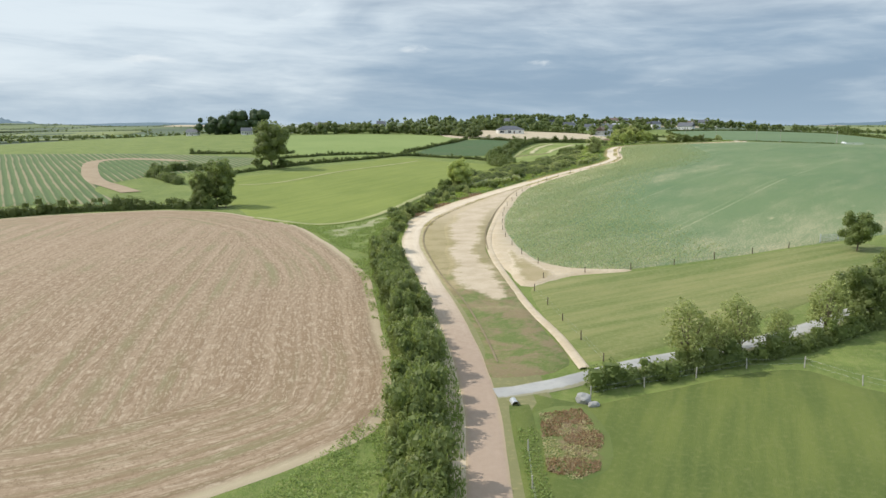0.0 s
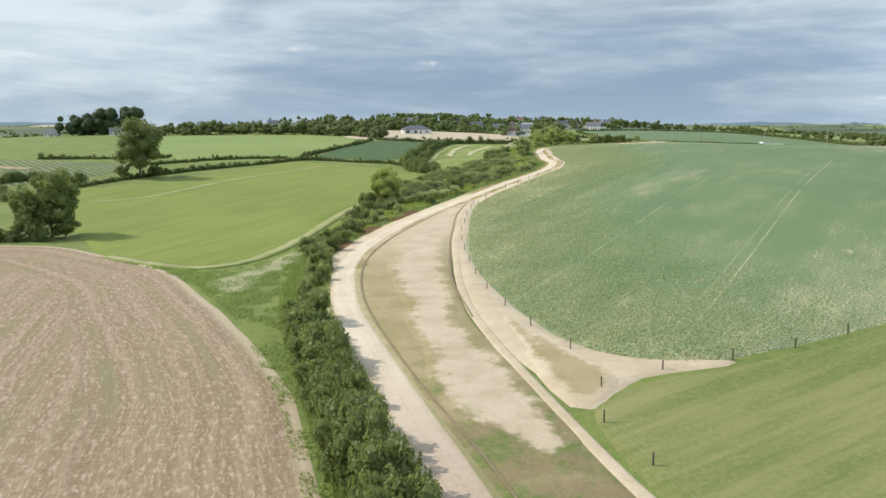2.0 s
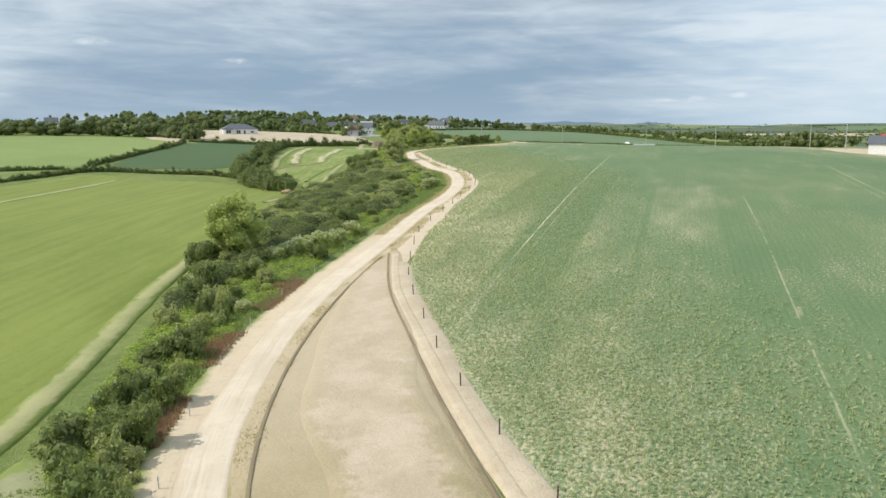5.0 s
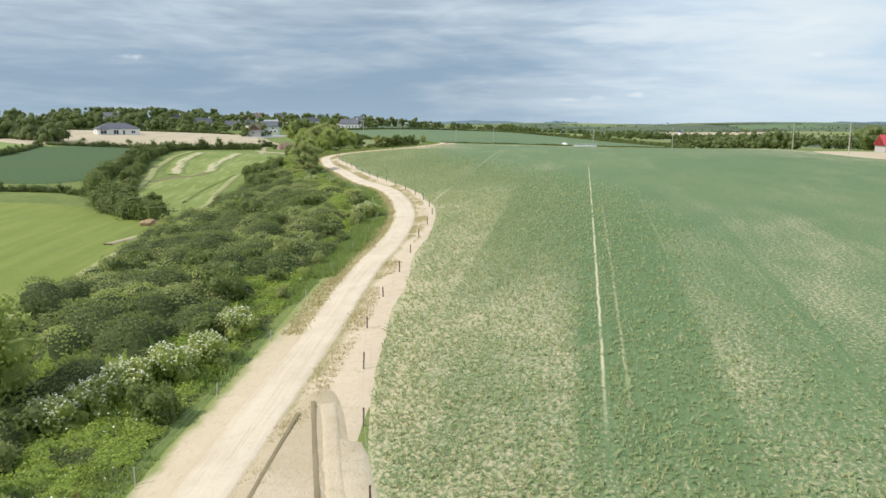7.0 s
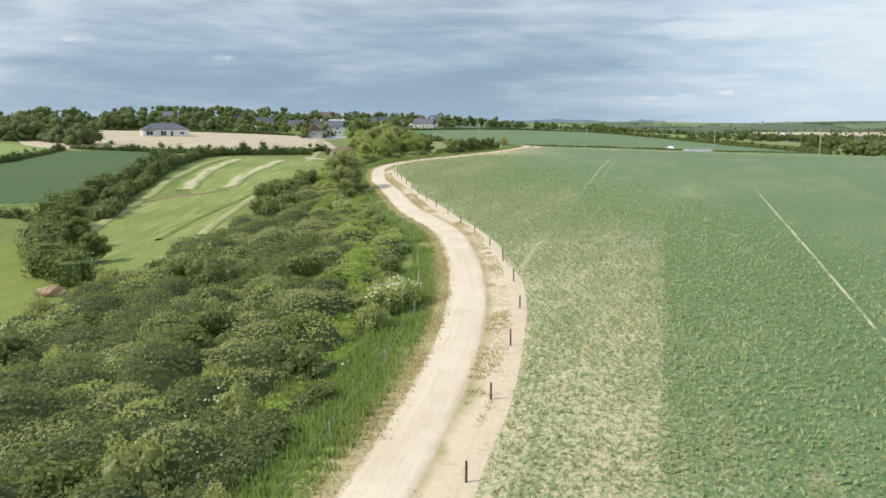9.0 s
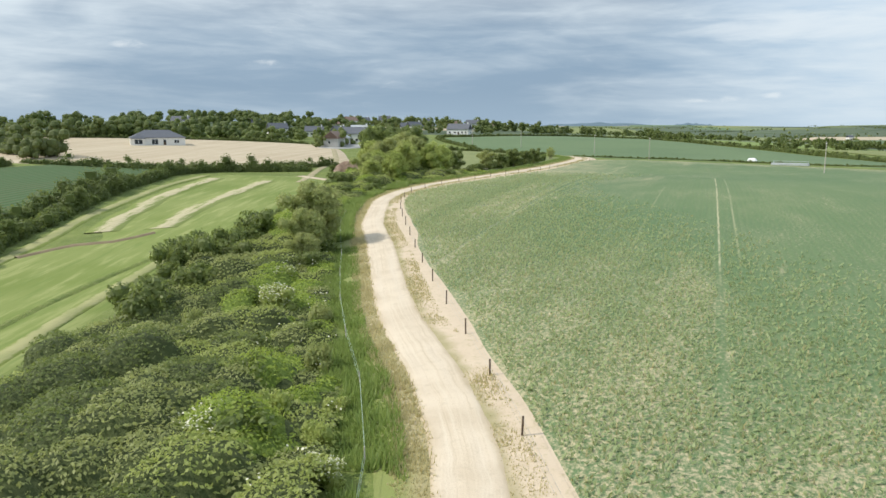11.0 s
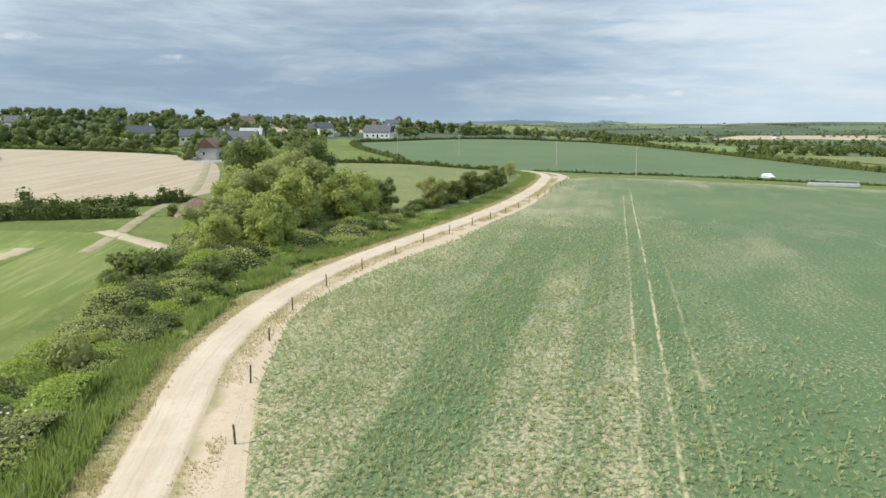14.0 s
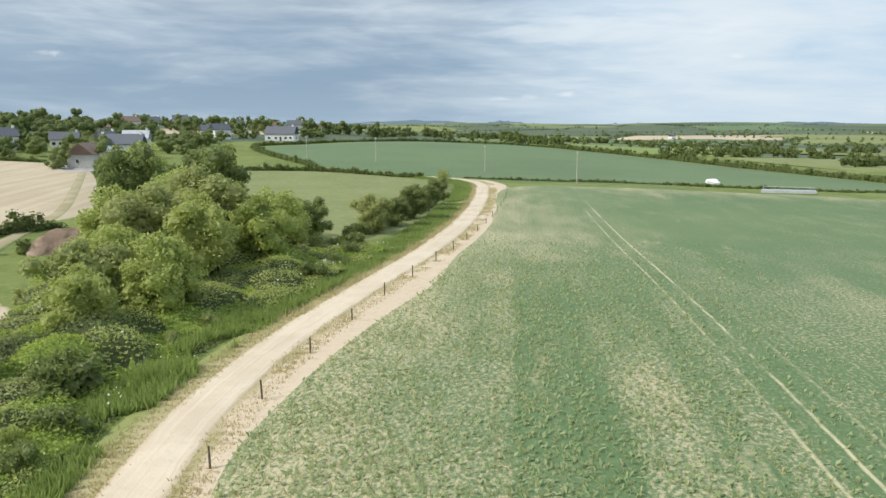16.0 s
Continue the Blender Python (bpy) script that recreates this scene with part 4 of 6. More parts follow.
def tube(verts, faces, a, b, ra, rb, sides=6):
    a, b = np.array(a, float), np.array(b, float)
    t = unit(b - a)
    u = unit(np.cross(t, (0.3, 0.9, 0.1)))
    w = np.cross(t, u)
    k = len(verts)
    for c, q in ((a, ra), (b, rb)):
        for i in range(sides):
            f = 2 * math.pi * i / sides
            verts.append(tuple(c + (u * math.cos(f) + w * math.sin(f)) * q))
    for i in range(sides):
        j = (i + 1) % sides
        faces.append((k + i, k + j, k + sides + j, k + sides + i))


def part(name, me, parent, label="", m=None):
    ob = new(name, me)
    ob.parent = parent
    if m is not None:
        ob.matrix_local = m
    return tagged(ob, label)


def make_bush(name, seed, width, tall, n, leaf, material, flowers=0):
    r = np.random.default_rng(seed)
    blobs = heap(r, width, tall, 18)
    p, d = blob_points(blobs, n, r)
    solid = hearts(sorted(blobs, key=lambda q: -q[3])[:8], 0.74, 2)
    ob = new(name, quads_mesh(name, np.concatenate([solid, leaf_quads(p, d, leaf, r)]), material))
    if flowers:
        top = np.argsort(-(p[:, 2] + r.uniform(0, tall * 0.6, len(p))))[:flowers]
        q = leaf_quads(p[top] + d[top] * 0.12 + (0, 0, 0.05), d[top] * 0.3 + (0, 0, 1.2), leaf * 0.42, r, 0.9)
        part("blossom", quads_mesh("blossom", q, M_FLOWER), ob, "flat cream flower heads")
    return ob


def make_tree(name, seed, tall, width, n, leaf, material, bare=0.28, gaps=0.0):
    """A tapered trunk with limbs and a crown of many small sprays."""
    r = np.random.default_rng(seed)
    root = new(name)
    verts, faces, blobs = [], [], []
    fork = (r.uniform(-0.2, 0.2), r.uniform(-0.2, 0.2), tall * bare)
    tube(verts, faces, (0, 0, -0.3), fork, tall * 0.030, tall * 0.021, 8)
    tube(verts, faces, fork, (fork[0] * 2, fork[1] * 2, tall * 0.75), tall * 0.021, tall * 0.006)
    for i in range(16):
        a = i * 2.4 + r.uniform(-0.4, 0.4)
        h = tall * (bare + 0.10 + (0.82 - bare) * (i + r.random()) / 16)
        reach = math.sin(math.pi * min(0.95, max(0.12, (h / tall - bare * 0.5) / (1.06 - bare * 0.5)))) ** 0.6
        q = width * 0.37 * reach * r.uniform(0.6, 1.1)
        tip = (q * math.cos(a), q * math.sin(a), h)
        mid = (tip[0] * 0.45, tip[1] * 0.45, fork[2] + (h - fork[2]) * 0.45)
        tube(verts, faces, (fork[0], fork[1], fork[2] * r.uniform(0.8, 1.2)), mid, tall * 0.010, tall * 0.007, 5)
        tube(verts, faces, mid, tip, tall * 0.007, tall * 0.002, 4)
        s = width * r.uniform(0.11, 0.18)
        blobs.append((*tip, s, r.uniform(0.75, 1.0)))
        for _ in range(2):
            blobs.append((tip[0] * r.uniform(0.3, 1.2) + r.normal(0, s * 0.5), tip[1] * r.uniform(0.3, 1.2) + r.normal(0, s * 0.5), max(s * 0.8, h + r.normal(0, 0.07) * tall), s * r.uniform(0.6, 1.0), 0.9))
    blobs.append((0, 0, tall * 0.60, width * 0.30, 1.15))
    blobs.append((0, 0, tall * 0.42, width * 0.28, 0.9))
    part("trunk", mesh_of("trunk", verts, faces, M_BARK, smooth=True), root, "grey-brown bark")
    p, d = blob_points(blobs, n, r, tall * 0.08)
    if gaps:
        keep = lattice(p[:, 0] * 3 + p[:, 2], p[:, 1] * 3 - p[:, 2], 2.0, seed) > gaps
        p, d = p[keep], d[keep]
    quads = leaf_quads(p, d, leaf, r)
    if not gaps:
        quads = np.concatenate([hearts(sorted(blobs, key=lambda q: -q[3])[:26], 0.72, 2), quads])
    part("crown", quads_mesh("crown", quads, material), root)
    return root


def stand(ob, x, y, s=1.0, sz=None, turn=None, sink=0.12):
    """The pose of a copy on the ground."""
    turn = rng.uniform(0, 360) if turn is None else turn
    return pose(x, y, h1(x, y) - sink, 0, 0, turn) @ Matrix.Diagonal((s, s, sz or s, 1))


BUSHES = [
    (make_bush("hawthorn_bush", 11, 3.6, 2.6, 1400, 0.155, M_LEAF), "dense dark green hawthorn bush"),
    (make_bush("hedge_bush", 12, 4.2, 2.9, 1550, 0.165, M_LEAF), "broad dark green hedge bush"),
    (make_bush("willow_bush", 13, 3.4, 2.2, 1350, 0.145, M_LEAF3), "grey-green willow scrub bush"),
    (make_bush("leafy_bush", 14, 3.8, 2.5, 1350, 0.155, M_LEAF2), "fresh green leafy bush"),
    (make_bush("bramble_bush", 15, 2.6, 1.6, 850, 0.15, M_LEAF3), "low grey-green bramble bush"),
]
ELDER = make_bush("elder_bush", 21, 4.0, 3.0, 1700, 0.18, M_LEAF2, 420)
TREES = {
    "round": make_tree("tree", 31, 9.0, 8.6, 6800, 0.205, M_LEAF, 0.16),
    "bright": make_tree("tree", 32, 10.0, 9.0, 7200, 0.215, M_LEAF2, 0.2),
    "open": make_tree("tree", 33, 9.0, 6.8, 4600, 0.20, M_LEAF3, 0.22, 0.27),
    "broad": make_tree("tree", 34, 12.0, 11.5, 7600, 0.26, M_LEAF, 0.18),
}
TREES["low"] = make_tree("tree", 35, 7.6, 7.4, 7600, 0.17, M_LEAF3, 0.06)
TREE_LABELS = {"low": "olive-green thorn tree leafy down to the ground", "round": "round dark green hedgerow tree", "bright": "fresh green broadleaf tree with full crown", "open": "thin grey-green tree with gaps in its crown", "broad": "tall broad dark green tree"}
used = set()


def plant(proto, m, label, category, group=""):
    """The first use moves the original, the rest are copies."""
    if proto.name in used:
        ob = copy_thing(proto, m)
    else:
        used.add(proto.name)
        proto.matrix_basis = m
        ob = proto
    return tagged(ob, label, category, group)


def bush_at(x, y, s=1.0, sz=None, kind=None, group="scrub on the valley side"):
    proto, label = BUSHES[int(rng.integers(0, len(BUSHES)))] if kind is None else BUSHES[kind]
    plant(proto, stand(proto, x, y, s, sz), label, "bush", group)


def tree_at(kind, x, y, s=1.0, sz=None, group="", label=None):
    plant(TREES[kind], stand(TREES[kind], x, y, s, sz), label or TREE_LABELS[kind], "tree", group)


def along(line, gap):
    c = curve_through(line, 0.5)
    s = np.concatenate([[0], np.cumsum(np.hypot(*np.diff(c, axis=0).T))])
    t = np.arange(0, s[-1], gap)
    return np.column_stack([np.interp(t, s, c[:, 0]), np.interp(t, s, c[:, 1])])


# the thick hedge on the left of the track
for x, y in along([(0, 30), (-1.6, 46), (-2.4, 60), (-2.6, 74), (-3.6, 90), (-5.8, 103), (-7.6, 115), (-10, 131), (-12, 144)], 1.9):
    for k in range(2):
        bush_at(x + rng.uniform(-1.7, 1.7), y + rng.uniform(-0.9, 0.9), rng.uniform(0.8, 1.2), rng.uniform(0.9, 1.4) * (1.12 if y < 104 else 1.0), int(rng.choice([0, 0, 1, 1, 1, 2])), "hedge bushes beside the track")
for x, y in along([(-12, 150), (-10.5, 166), (-10.5, 180), (-8, 196), (-3, 212), (2, 228)], 2.3):
    for k in range(2 if y > 170 else 1):
        bush_at(x + rng.uniform(-1.6, 1.6), y + rng.uniform(-1, 1), rng.uniform(0.55, 0.9), rng.uniform(0.6, 1.0), None, "hedge bushes beside the track")

# scrub in the valley on the left of the track
SCRUB = np.array([(-9, 176), (-5, 192), (2, 212), (9, 228), (17, 240), (27, 254), (37, 270), (48, 285.5), (56, 300), (64, 319), (69, 334), (72.5, 352), (75.5, 368), (79, 383), (83.5, 403), (88, 420), (92, 431), (97, 440),
                  (106, 450), (116, 459), (130, 472.5), (146, 488), (140, 496), (126, 488), (114, 502), (108, 502), (103, 486), (98, 466), (89, 443), (70, 402), (58, 376), (48, 350), (37, 331), (29, 318), (17, 290), (5, 262), (-3, 236), (-11, 204), (-15, 188)])
road_line = curve_through(ROAD, 3.0)
px, py = rng.uniform(-15, 146, 14000), rng.uniform(176, 506, 14000)
ok = inside(px, py, SCRUB) & ((lattice(px, py, 14, 4) < 0.56) | (rng.random(14000) < 0.4)) & (off_line(px, py, road_line, False) > 6.5)
spots = []
for x, y in zip(px[ok], py[ok]):
    gap = 2.4 + 2.6 * float(lattice(x, y, 16, 2))
    if len(spots) < 270 and all((x - a) ** 2 + (y - b) ** 2 > gap * gap for a, b in spots):
        spots.append((x, y))
for x, y in spots:
    far = float(off_line([x], [y], road_line, False)[0])
    s = rng.uniform(0.6, 1.05) * (0.7 if far < 9 else 1.0)
    if rng.random() < 0.06:
        plant(ELDER, stand(ELDER, x, y, s * 0.95), "elder bush with cream flower heads", "bush", "scrub on the valley side")
    else:
        bush_at(x, y, s * 1.25, s * rng.uniform(0.95, 1.35), int(rng.choice([0, 0, 1, 1, 2, 2, 2, 3, 4] if y < 300 else [0, 1, 2, 2, 3, 3, 4])))

CELL, WEST, SOUTH = 0.3, -18.0, 172.0
CROWN = np.zeros((1130, 560))             # height of the closed scrub over the ground
KIND = np.zeros((1130, 560), np.int32)    # which leaves the crown there carries


def fern_at(x, y):
    return (off_line(x, y, road_line, False) < np.where(np.asarray(y) < 250, 14, 11)) & ((lattice(x, y, 14, 4) > 0.42) | (np.asarray(y) < 236)) | (lattice(x, y, 9, 44) > 0.86)


def grow_crowns():
    r = np.random.default_rng(404)
    n = 26000
    x, y = r.uniform(-15, 146, n), r.uniform(176, 506, n)
    k = inside(x, y, SCRUB)
    x, y = x[k], y[k]
    k = (off_line(x, y, SCRUB) > 0.8) & (off_line(x, y, road_line, False) > np.where((y > 302) & (y < 396), 5.2, 6.0))
    x, y = x[k], y[k]
    fern, road = fern_at(x, y), off_line(x, y, road_line, False)
    size = (1.0 + 1.6 * lattice(x, y, 15, 2)) * r.uniform(0.7, 1.25, len(x))
    size = np.where(fern, size * 0.55, size)
    tall = size * r.uniform(0.85, 1.55, len(x)) * np.clip((road - 3.5) / 7, 0.35, 1) * np.where(fern, 0.55, 1.0)
    tall = tall * np.where(y > 415, 0.7, 1.0)
    mid = (y > 302) & (y < 396) & (road < 14)
    tall = np.where(mid, np.maximum(tall, size * 0.75) * 0.9, tall)
    fern = fern & ~(mid & (r.random(len(x)) < 0.8))
    kinds = np.where(fern, 3, np.where(mid | (y > 398), r.choice([0, 1, 2, 2, 2, 3, 3], len(x)), r.choice([0, 0, 0, 0, 0, 1, 1, 1, 2], len(x))))
    taken = np.zeros((0, 2))
    done = 0
    for i in range(len(x)):
        if done > 2600:
            break
        if len(taken) and (((taken - (x[i], y[i])) ** 2).sum(1) < (size[i] * 0.8) ** 2).any():
            continue
        taken = np.vstack([taken, (x[i], y[i])])
        done += 1
        w = int(size[i] * 1.3 / CELL) + 1
        ci, ri = int((x[i] - WEST) / CELL), int((y[i] - SOUTH) / CELL)
        c0, c1, r0, r1 = max(ci - w, 0), min(ci + w + 1, 560), max(ri - w, 0), min(ri + w + 1, 1130)
        gx, gy = np.meshgrid(WEST + CELL * np.arange(c0, c1), SOUTH + CELL * np.arange(r0, r1))
        d = np.hypot(gx - x[i], gy - y[i]) / (size[i] * 1.2) + 0.35 * (lattice(gx, gy, 0.9, 45) - 0.5)
        dome = tall[i] * np.sqrt(np.clip(1 - d * d, 0, 1))
        top = dome > CROWN[r0:r1, c0:c1]
        CROWN[r0:r1, c0:c1][top] = dome[top]
        KIND[r0:r1, c0:c1][top] = kinds[i]


grow_crowns()
SLOPE_Y, SLOPE_X = np.gradient(CROWN, CELL)


def cell_of(x, y):
    return np.clip(np.rint((y - SOUTH) / CELL).astype(int), 0, 1129), np.clip(np.rint((x - WEST) / CELL).astype(int), 0, 559)


def swell(x, y):
    """Height of the closed scrub over the ground."""
    i, j = cell_of(np.asarray(x), np.asarray(y))
    return CROWN[i, j] + 0.12


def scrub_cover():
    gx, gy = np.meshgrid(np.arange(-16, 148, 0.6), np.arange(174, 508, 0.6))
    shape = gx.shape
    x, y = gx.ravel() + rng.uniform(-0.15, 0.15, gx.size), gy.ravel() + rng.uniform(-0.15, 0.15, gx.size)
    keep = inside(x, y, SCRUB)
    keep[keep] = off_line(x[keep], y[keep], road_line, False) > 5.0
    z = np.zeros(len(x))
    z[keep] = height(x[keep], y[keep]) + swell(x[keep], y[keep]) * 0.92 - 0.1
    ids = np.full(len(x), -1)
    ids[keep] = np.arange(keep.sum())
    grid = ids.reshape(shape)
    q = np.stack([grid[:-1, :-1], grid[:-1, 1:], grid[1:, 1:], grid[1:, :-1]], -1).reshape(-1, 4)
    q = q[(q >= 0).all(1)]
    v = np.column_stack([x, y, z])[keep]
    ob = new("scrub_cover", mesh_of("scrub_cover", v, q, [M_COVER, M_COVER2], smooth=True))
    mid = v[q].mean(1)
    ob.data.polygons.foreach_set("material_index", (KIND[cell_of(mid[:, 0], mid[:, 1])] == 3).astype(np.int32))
    tagged(ob, "closed bramble and bracken cover, the bramble coloured dark as inner shade", "undergrowth", kind="stuff")


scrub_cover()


def scrub_leaves(n, leaf, seed):
    """Sprays over the closed crowns, turned the way the crown faces."""
    r = np.random.default_rng(seed)
    x, y = r.uniform(-16, 147, n), r.uniform(174, 507, n)
    k = inside(x, y, SCRUB)
    x, y = x[k], y[k]
    d = off_line(x, y, road_line, False)
    k = (d > 5.0) & (r.random(len(x)) < np.clip(1.35 - d / 45, 0.3, 1))
    x, y = x[k], y[k]
    i, j = cell_of(x, y)
    out = unit(np.column_stack([-SLOPE_X[i, j], -SLOPE_Y[i, j], np.full(len(x), 0.7)]))
    p = np.column_stack([x, y, height(x, y) + CROWN[i, j]]) + out * (r.uniform(-0.05, 0.28, len(x)))[:, None]
    ob = new("undergrowth", quads_mesh("undergrowth", leaf_quads(p, out, leaf, r, 0.55), [M_LEAF, M_LEAF3, M_LEAF2, M_FERN], 4, KIND[i, j]))
    tagged(ob, "tangled thorn scrub, bramble and bracken on the valley side", "undergrowth", kind="stuff")


scrub_leaves(2500000, 0.12, 41)


def clump_cover(name, material, n, area, box, low, tall, leaf, want, seed, label, slim=0.5, clear=4.0, category="undergrowth"):
    """Low growth of countless sprays over an area, one object."""
    r = np.random.default_rng(seed)
    x, y = r.uniform(box[0], box[1], n), r.uniform(box[2], box[3], n)
    k = inside(x, y, area)
    x, y = x[k], y[k]
    k = (off_line(x, y, road_line, False) > clear) & want(x, y)
    x, y = x[k], y[k]
    z = height(x, y) + np.maximum(swell(x, y), 0) + low + (tall - low) * r.random(len(x)) ** 2
    up = r.normal(0, 0.5, (len(x), 3)) + (0, 0, 0.8)
    ob = new(name, quads_mesh(name, leaf_quads(np.column_stack([x, y, z]), up, leaf, r, slim), material))
    return tagged(ob, label, category, kind="stuff")


WIDE = (-16, 147, 174, 507)

def blades(name, material, n, line, lo, hi, tall, seed, label, want=None, span=None):
    """Upright grass along a line, between two offsets to its right."""
    r = np.random.default_rng(seed)
    c = curve_through(line, 1.0)
    t = unit(np.gradient(c, axis=0))
    i = r.integers(0, len(c), n)
    o = r.uniform(lo, hi, n)
    x = c[i, 0] + t[i, 1] * o + t[i, 0] * r.uniform(-0.6, 0.6, n)
    y = c[i, 1] - t[i, 0] * o + t[i, 1] * r.uniform(-0.6, 0.6, n)
    k = np.ones(n, bool) if want is None else want(x, y)
    if span:
        k &= (y > span[0]) & (y < span[1])
    x, y = x[k], y[k]
    n = len(x)
    z = height(x, y) + 0.05
    h = tall * r.uniform(0.4, 1.2, n) * (0.5 + lattice(x, y, 2.5, seed))
    a = r.uniform(0, 6.28, n)
    w = r.uniform(0.025, 0.07, n) * (1 + tall)
    dx, dy = np.cos(a) * w, np.sin(a) * w
    lean = r.normal(0, 0.25, (n, 2)) * h[:, None]
    q = np.stack([np.column_stack([x - dx, y - dy, z]), np.column_stack([x + dx, y + dy, z]), np.column_stack([x + lean[:, 0], y + lean[:, 1], z + h])], 1)
    return tagged(new(name, quads_mesh(name, q, material, 3)), label, "grass", kind="stuff")


UPPER = ROAD[10:]
blades("tall_grass", M_BLADE, 90000, ROAD[16:], -7.4, -3.2, 0.55, 51, "tall green grass beside the track", lambda x, y: (lattice(x, y, 9, 8) > 0.25) & ((y < 305) | (y > 392) | (lattice(x, y, 3, 28) > 0.3)))
blades("tall_grass", M_BLADE, 26000, ROAD[10:18], -10.5, -4.8, 0.42, 50, "mixed green grass on the bank", lambda x, y: lattice(x, y, 6, 8) > 0.35)
blades("tall_grass", M_BLADE, 52000, ROAD[22:32], -7.5, -3.6, 0.8, 49, "tall bright grass along the rope fence", lambda x, y: (lattice(x, y, 4, 18) > 0.3) & (y > 392))
blades("dry_grass", M_STALK, 46000, ROAD[15:], -3.8, -1.9, 0.34, 52, "dry yellow grass along the track edge")
blades("dry_grass", M_STALK, 60000, UPPER, 1.35, 3.1, 0.22, 53, "dry yellow grass along the track edge", lambda x, y: lattice(x, y, 7, 9) + 0.4 * lattice(x, y, 1.2, 19) > 0.55)
blades("tall_grass", M_BLADE, 30000, ROAD[1:11], -9, -2.2, 0.6, 54, "green grass at the foot of the hedge")
clump_cover("cow_parsley", M_FLOWER, 60000, SCRUB, WIDE, 0.5, 1.0, 0.075, lambda x, y: (off_line(x, y, road_line, False) < 12) & (lattice(x, y, 3, 12) > 0.70), 55, "white cow parsley along the bank", 0.95, 4.2, "flowers")

blades("sorrel", M_SORREL, 34000, ROAD[11:16], -7.6, -4.2, 0.42, 56, "rusty brown sorrel on the bank", lambda x, y: lattice(x, y, 8, 14) > 0.45)

for x, y, q in ((11, 243, 0.85), (13.5, 244.5, 0.95), (16, 246, 1.0), (19, 247, 1.05), (22, 249, 0.9), (25.5, 254, 0.9), (70, 362, 0.9), (72, 372, 0.8), (56, 298, 0.95), (58, 300, 0.9), (62.5, 333, 1.0), (57, 322, 0.8)):
    plant(ELDER, stand(ELDER, x - 0.8, y + 0.5, q * 1.2), "elder bush with cream flower heads", "bush", "scrub on the valley side")



def tufts(area, n, seed, tall, material, label):
    r = np.random.default_rng(seed)
    area = np.array(area, float)
    lo, hi = area.min(0), area.max(0)
    x, y = r.uniform(lo[0], hi[0], n), r.uniform(lo[1], hi[1], n)
    k = inside(x, y, area) & (lattice(x, y, 2.2, seed) > 0.35)
    x, y = x[k], y[k]
    z = height(x, y) + 0.1 + r.uniform(0, tall, len(x)) * lattice(x, y, 2.2, seed)
    q = leaf_quads(np.column_stack([x, y, z]), r.normal(0, 0.6, (len(x), 3)) + (0, 0, 0.4), 0.15, r, 0.4)
    tagged(new("rough_tufts", quads_mesh("rough_tufts", q, material)), label, "grass", kind="stuff")


HOLLOW = [(-47, 189), (-36, 178), (-28, 165), (-20, 146), (-14, 140), (-9, 150), (-9, 176), (-13, 192), (-18, 184), (-26, 176), (-38, 182)]
tufts(HOLLOW, 60000, 57, 0.5, M_BLADE, "rough grass tufts in the hollow")
tufts([(-10, 60), (-6, 70), (-7, 84), (-10, 100), (-13, 118), (-17, 134), (-12, 136), (-8.5, 116), (-5, 98), (-3.5, 84), (-3.5, 60), (-8, 48), (-16, 50)], 30000, 58, 0.5, M_BLADE, "rough grass at the field edge")

BRACKEN = [(8.4, 56.5), (8.6, 62), (9, 66.8), (13, 67.8), (14, 62), (12.6, 56.5), (10.4, 55)]
tufts(BRACKEN, 5000, 59, 0.3, M_SORREL, "rusty dead bracken stems"), tufts(BRACKEN, 2600, 60, 0.3, M_STALK, "pale dead stalks lying in the bracken")
tufts([(8.6, 12), (8.2, 64), (6.6, 64), (6.6, 12)], 4000, 62, 0.25, M_BLADE, "rough verge grass beside the track")

# single trees
tree_at("broad", -66, 219, 1.05, 1.15, label="tall hedgerow tree with an open leaning crown")
tree_at("round", -70, 217, 0.9, 0.9), tree_at("round", -63, 217, 0.7, 0.6)
tree_at("broad", -78, 343, 1.5, 1.55, label="large round dark green field tree")
tree_at("round", -83, 340, 0.75, 0.6), tree_at("round", -73, 345, 0.7, 0.55)
tree_at("bright", 5.4, 248, 1.05, 1.02)
bush_at(0, 234, 1.3, 1.3, 0), bush_at(7, 247, 1.1, 1.0, 3)
tree_at("round", 68, 122, 0.72, 0.8, label="compact round tree beside the field gate")
for x, y, s in ((32, 350, 0.5), (29, 366, 0.62), (28, 388, 0.55), (34, 408, 0.6), (37, 424, 0.5), (44, 452, 0.55), (30, 338, 0.42), (50, 478, 0.45)):
    tree_at("round", x, y, s, s * rng.uniform(0.85, 1.1), "dark trees in the meadow hedge")
for kind, x, y, s in (("open", 26, 77, 0.85), ("open", 32.5, 79.5, 0.95), ("open", 29.5, 78, 0.75), ("open", 44, 84, 0.95), ("round", 50, 87.5, 0.9), ("round", 57, 91, 1.0), ("bright", 62, 95, 0.9), ("open", 38, 82, 0.6)):
    tree_at(kind, x, y, s, s * 0.95, "trees beside the lane")
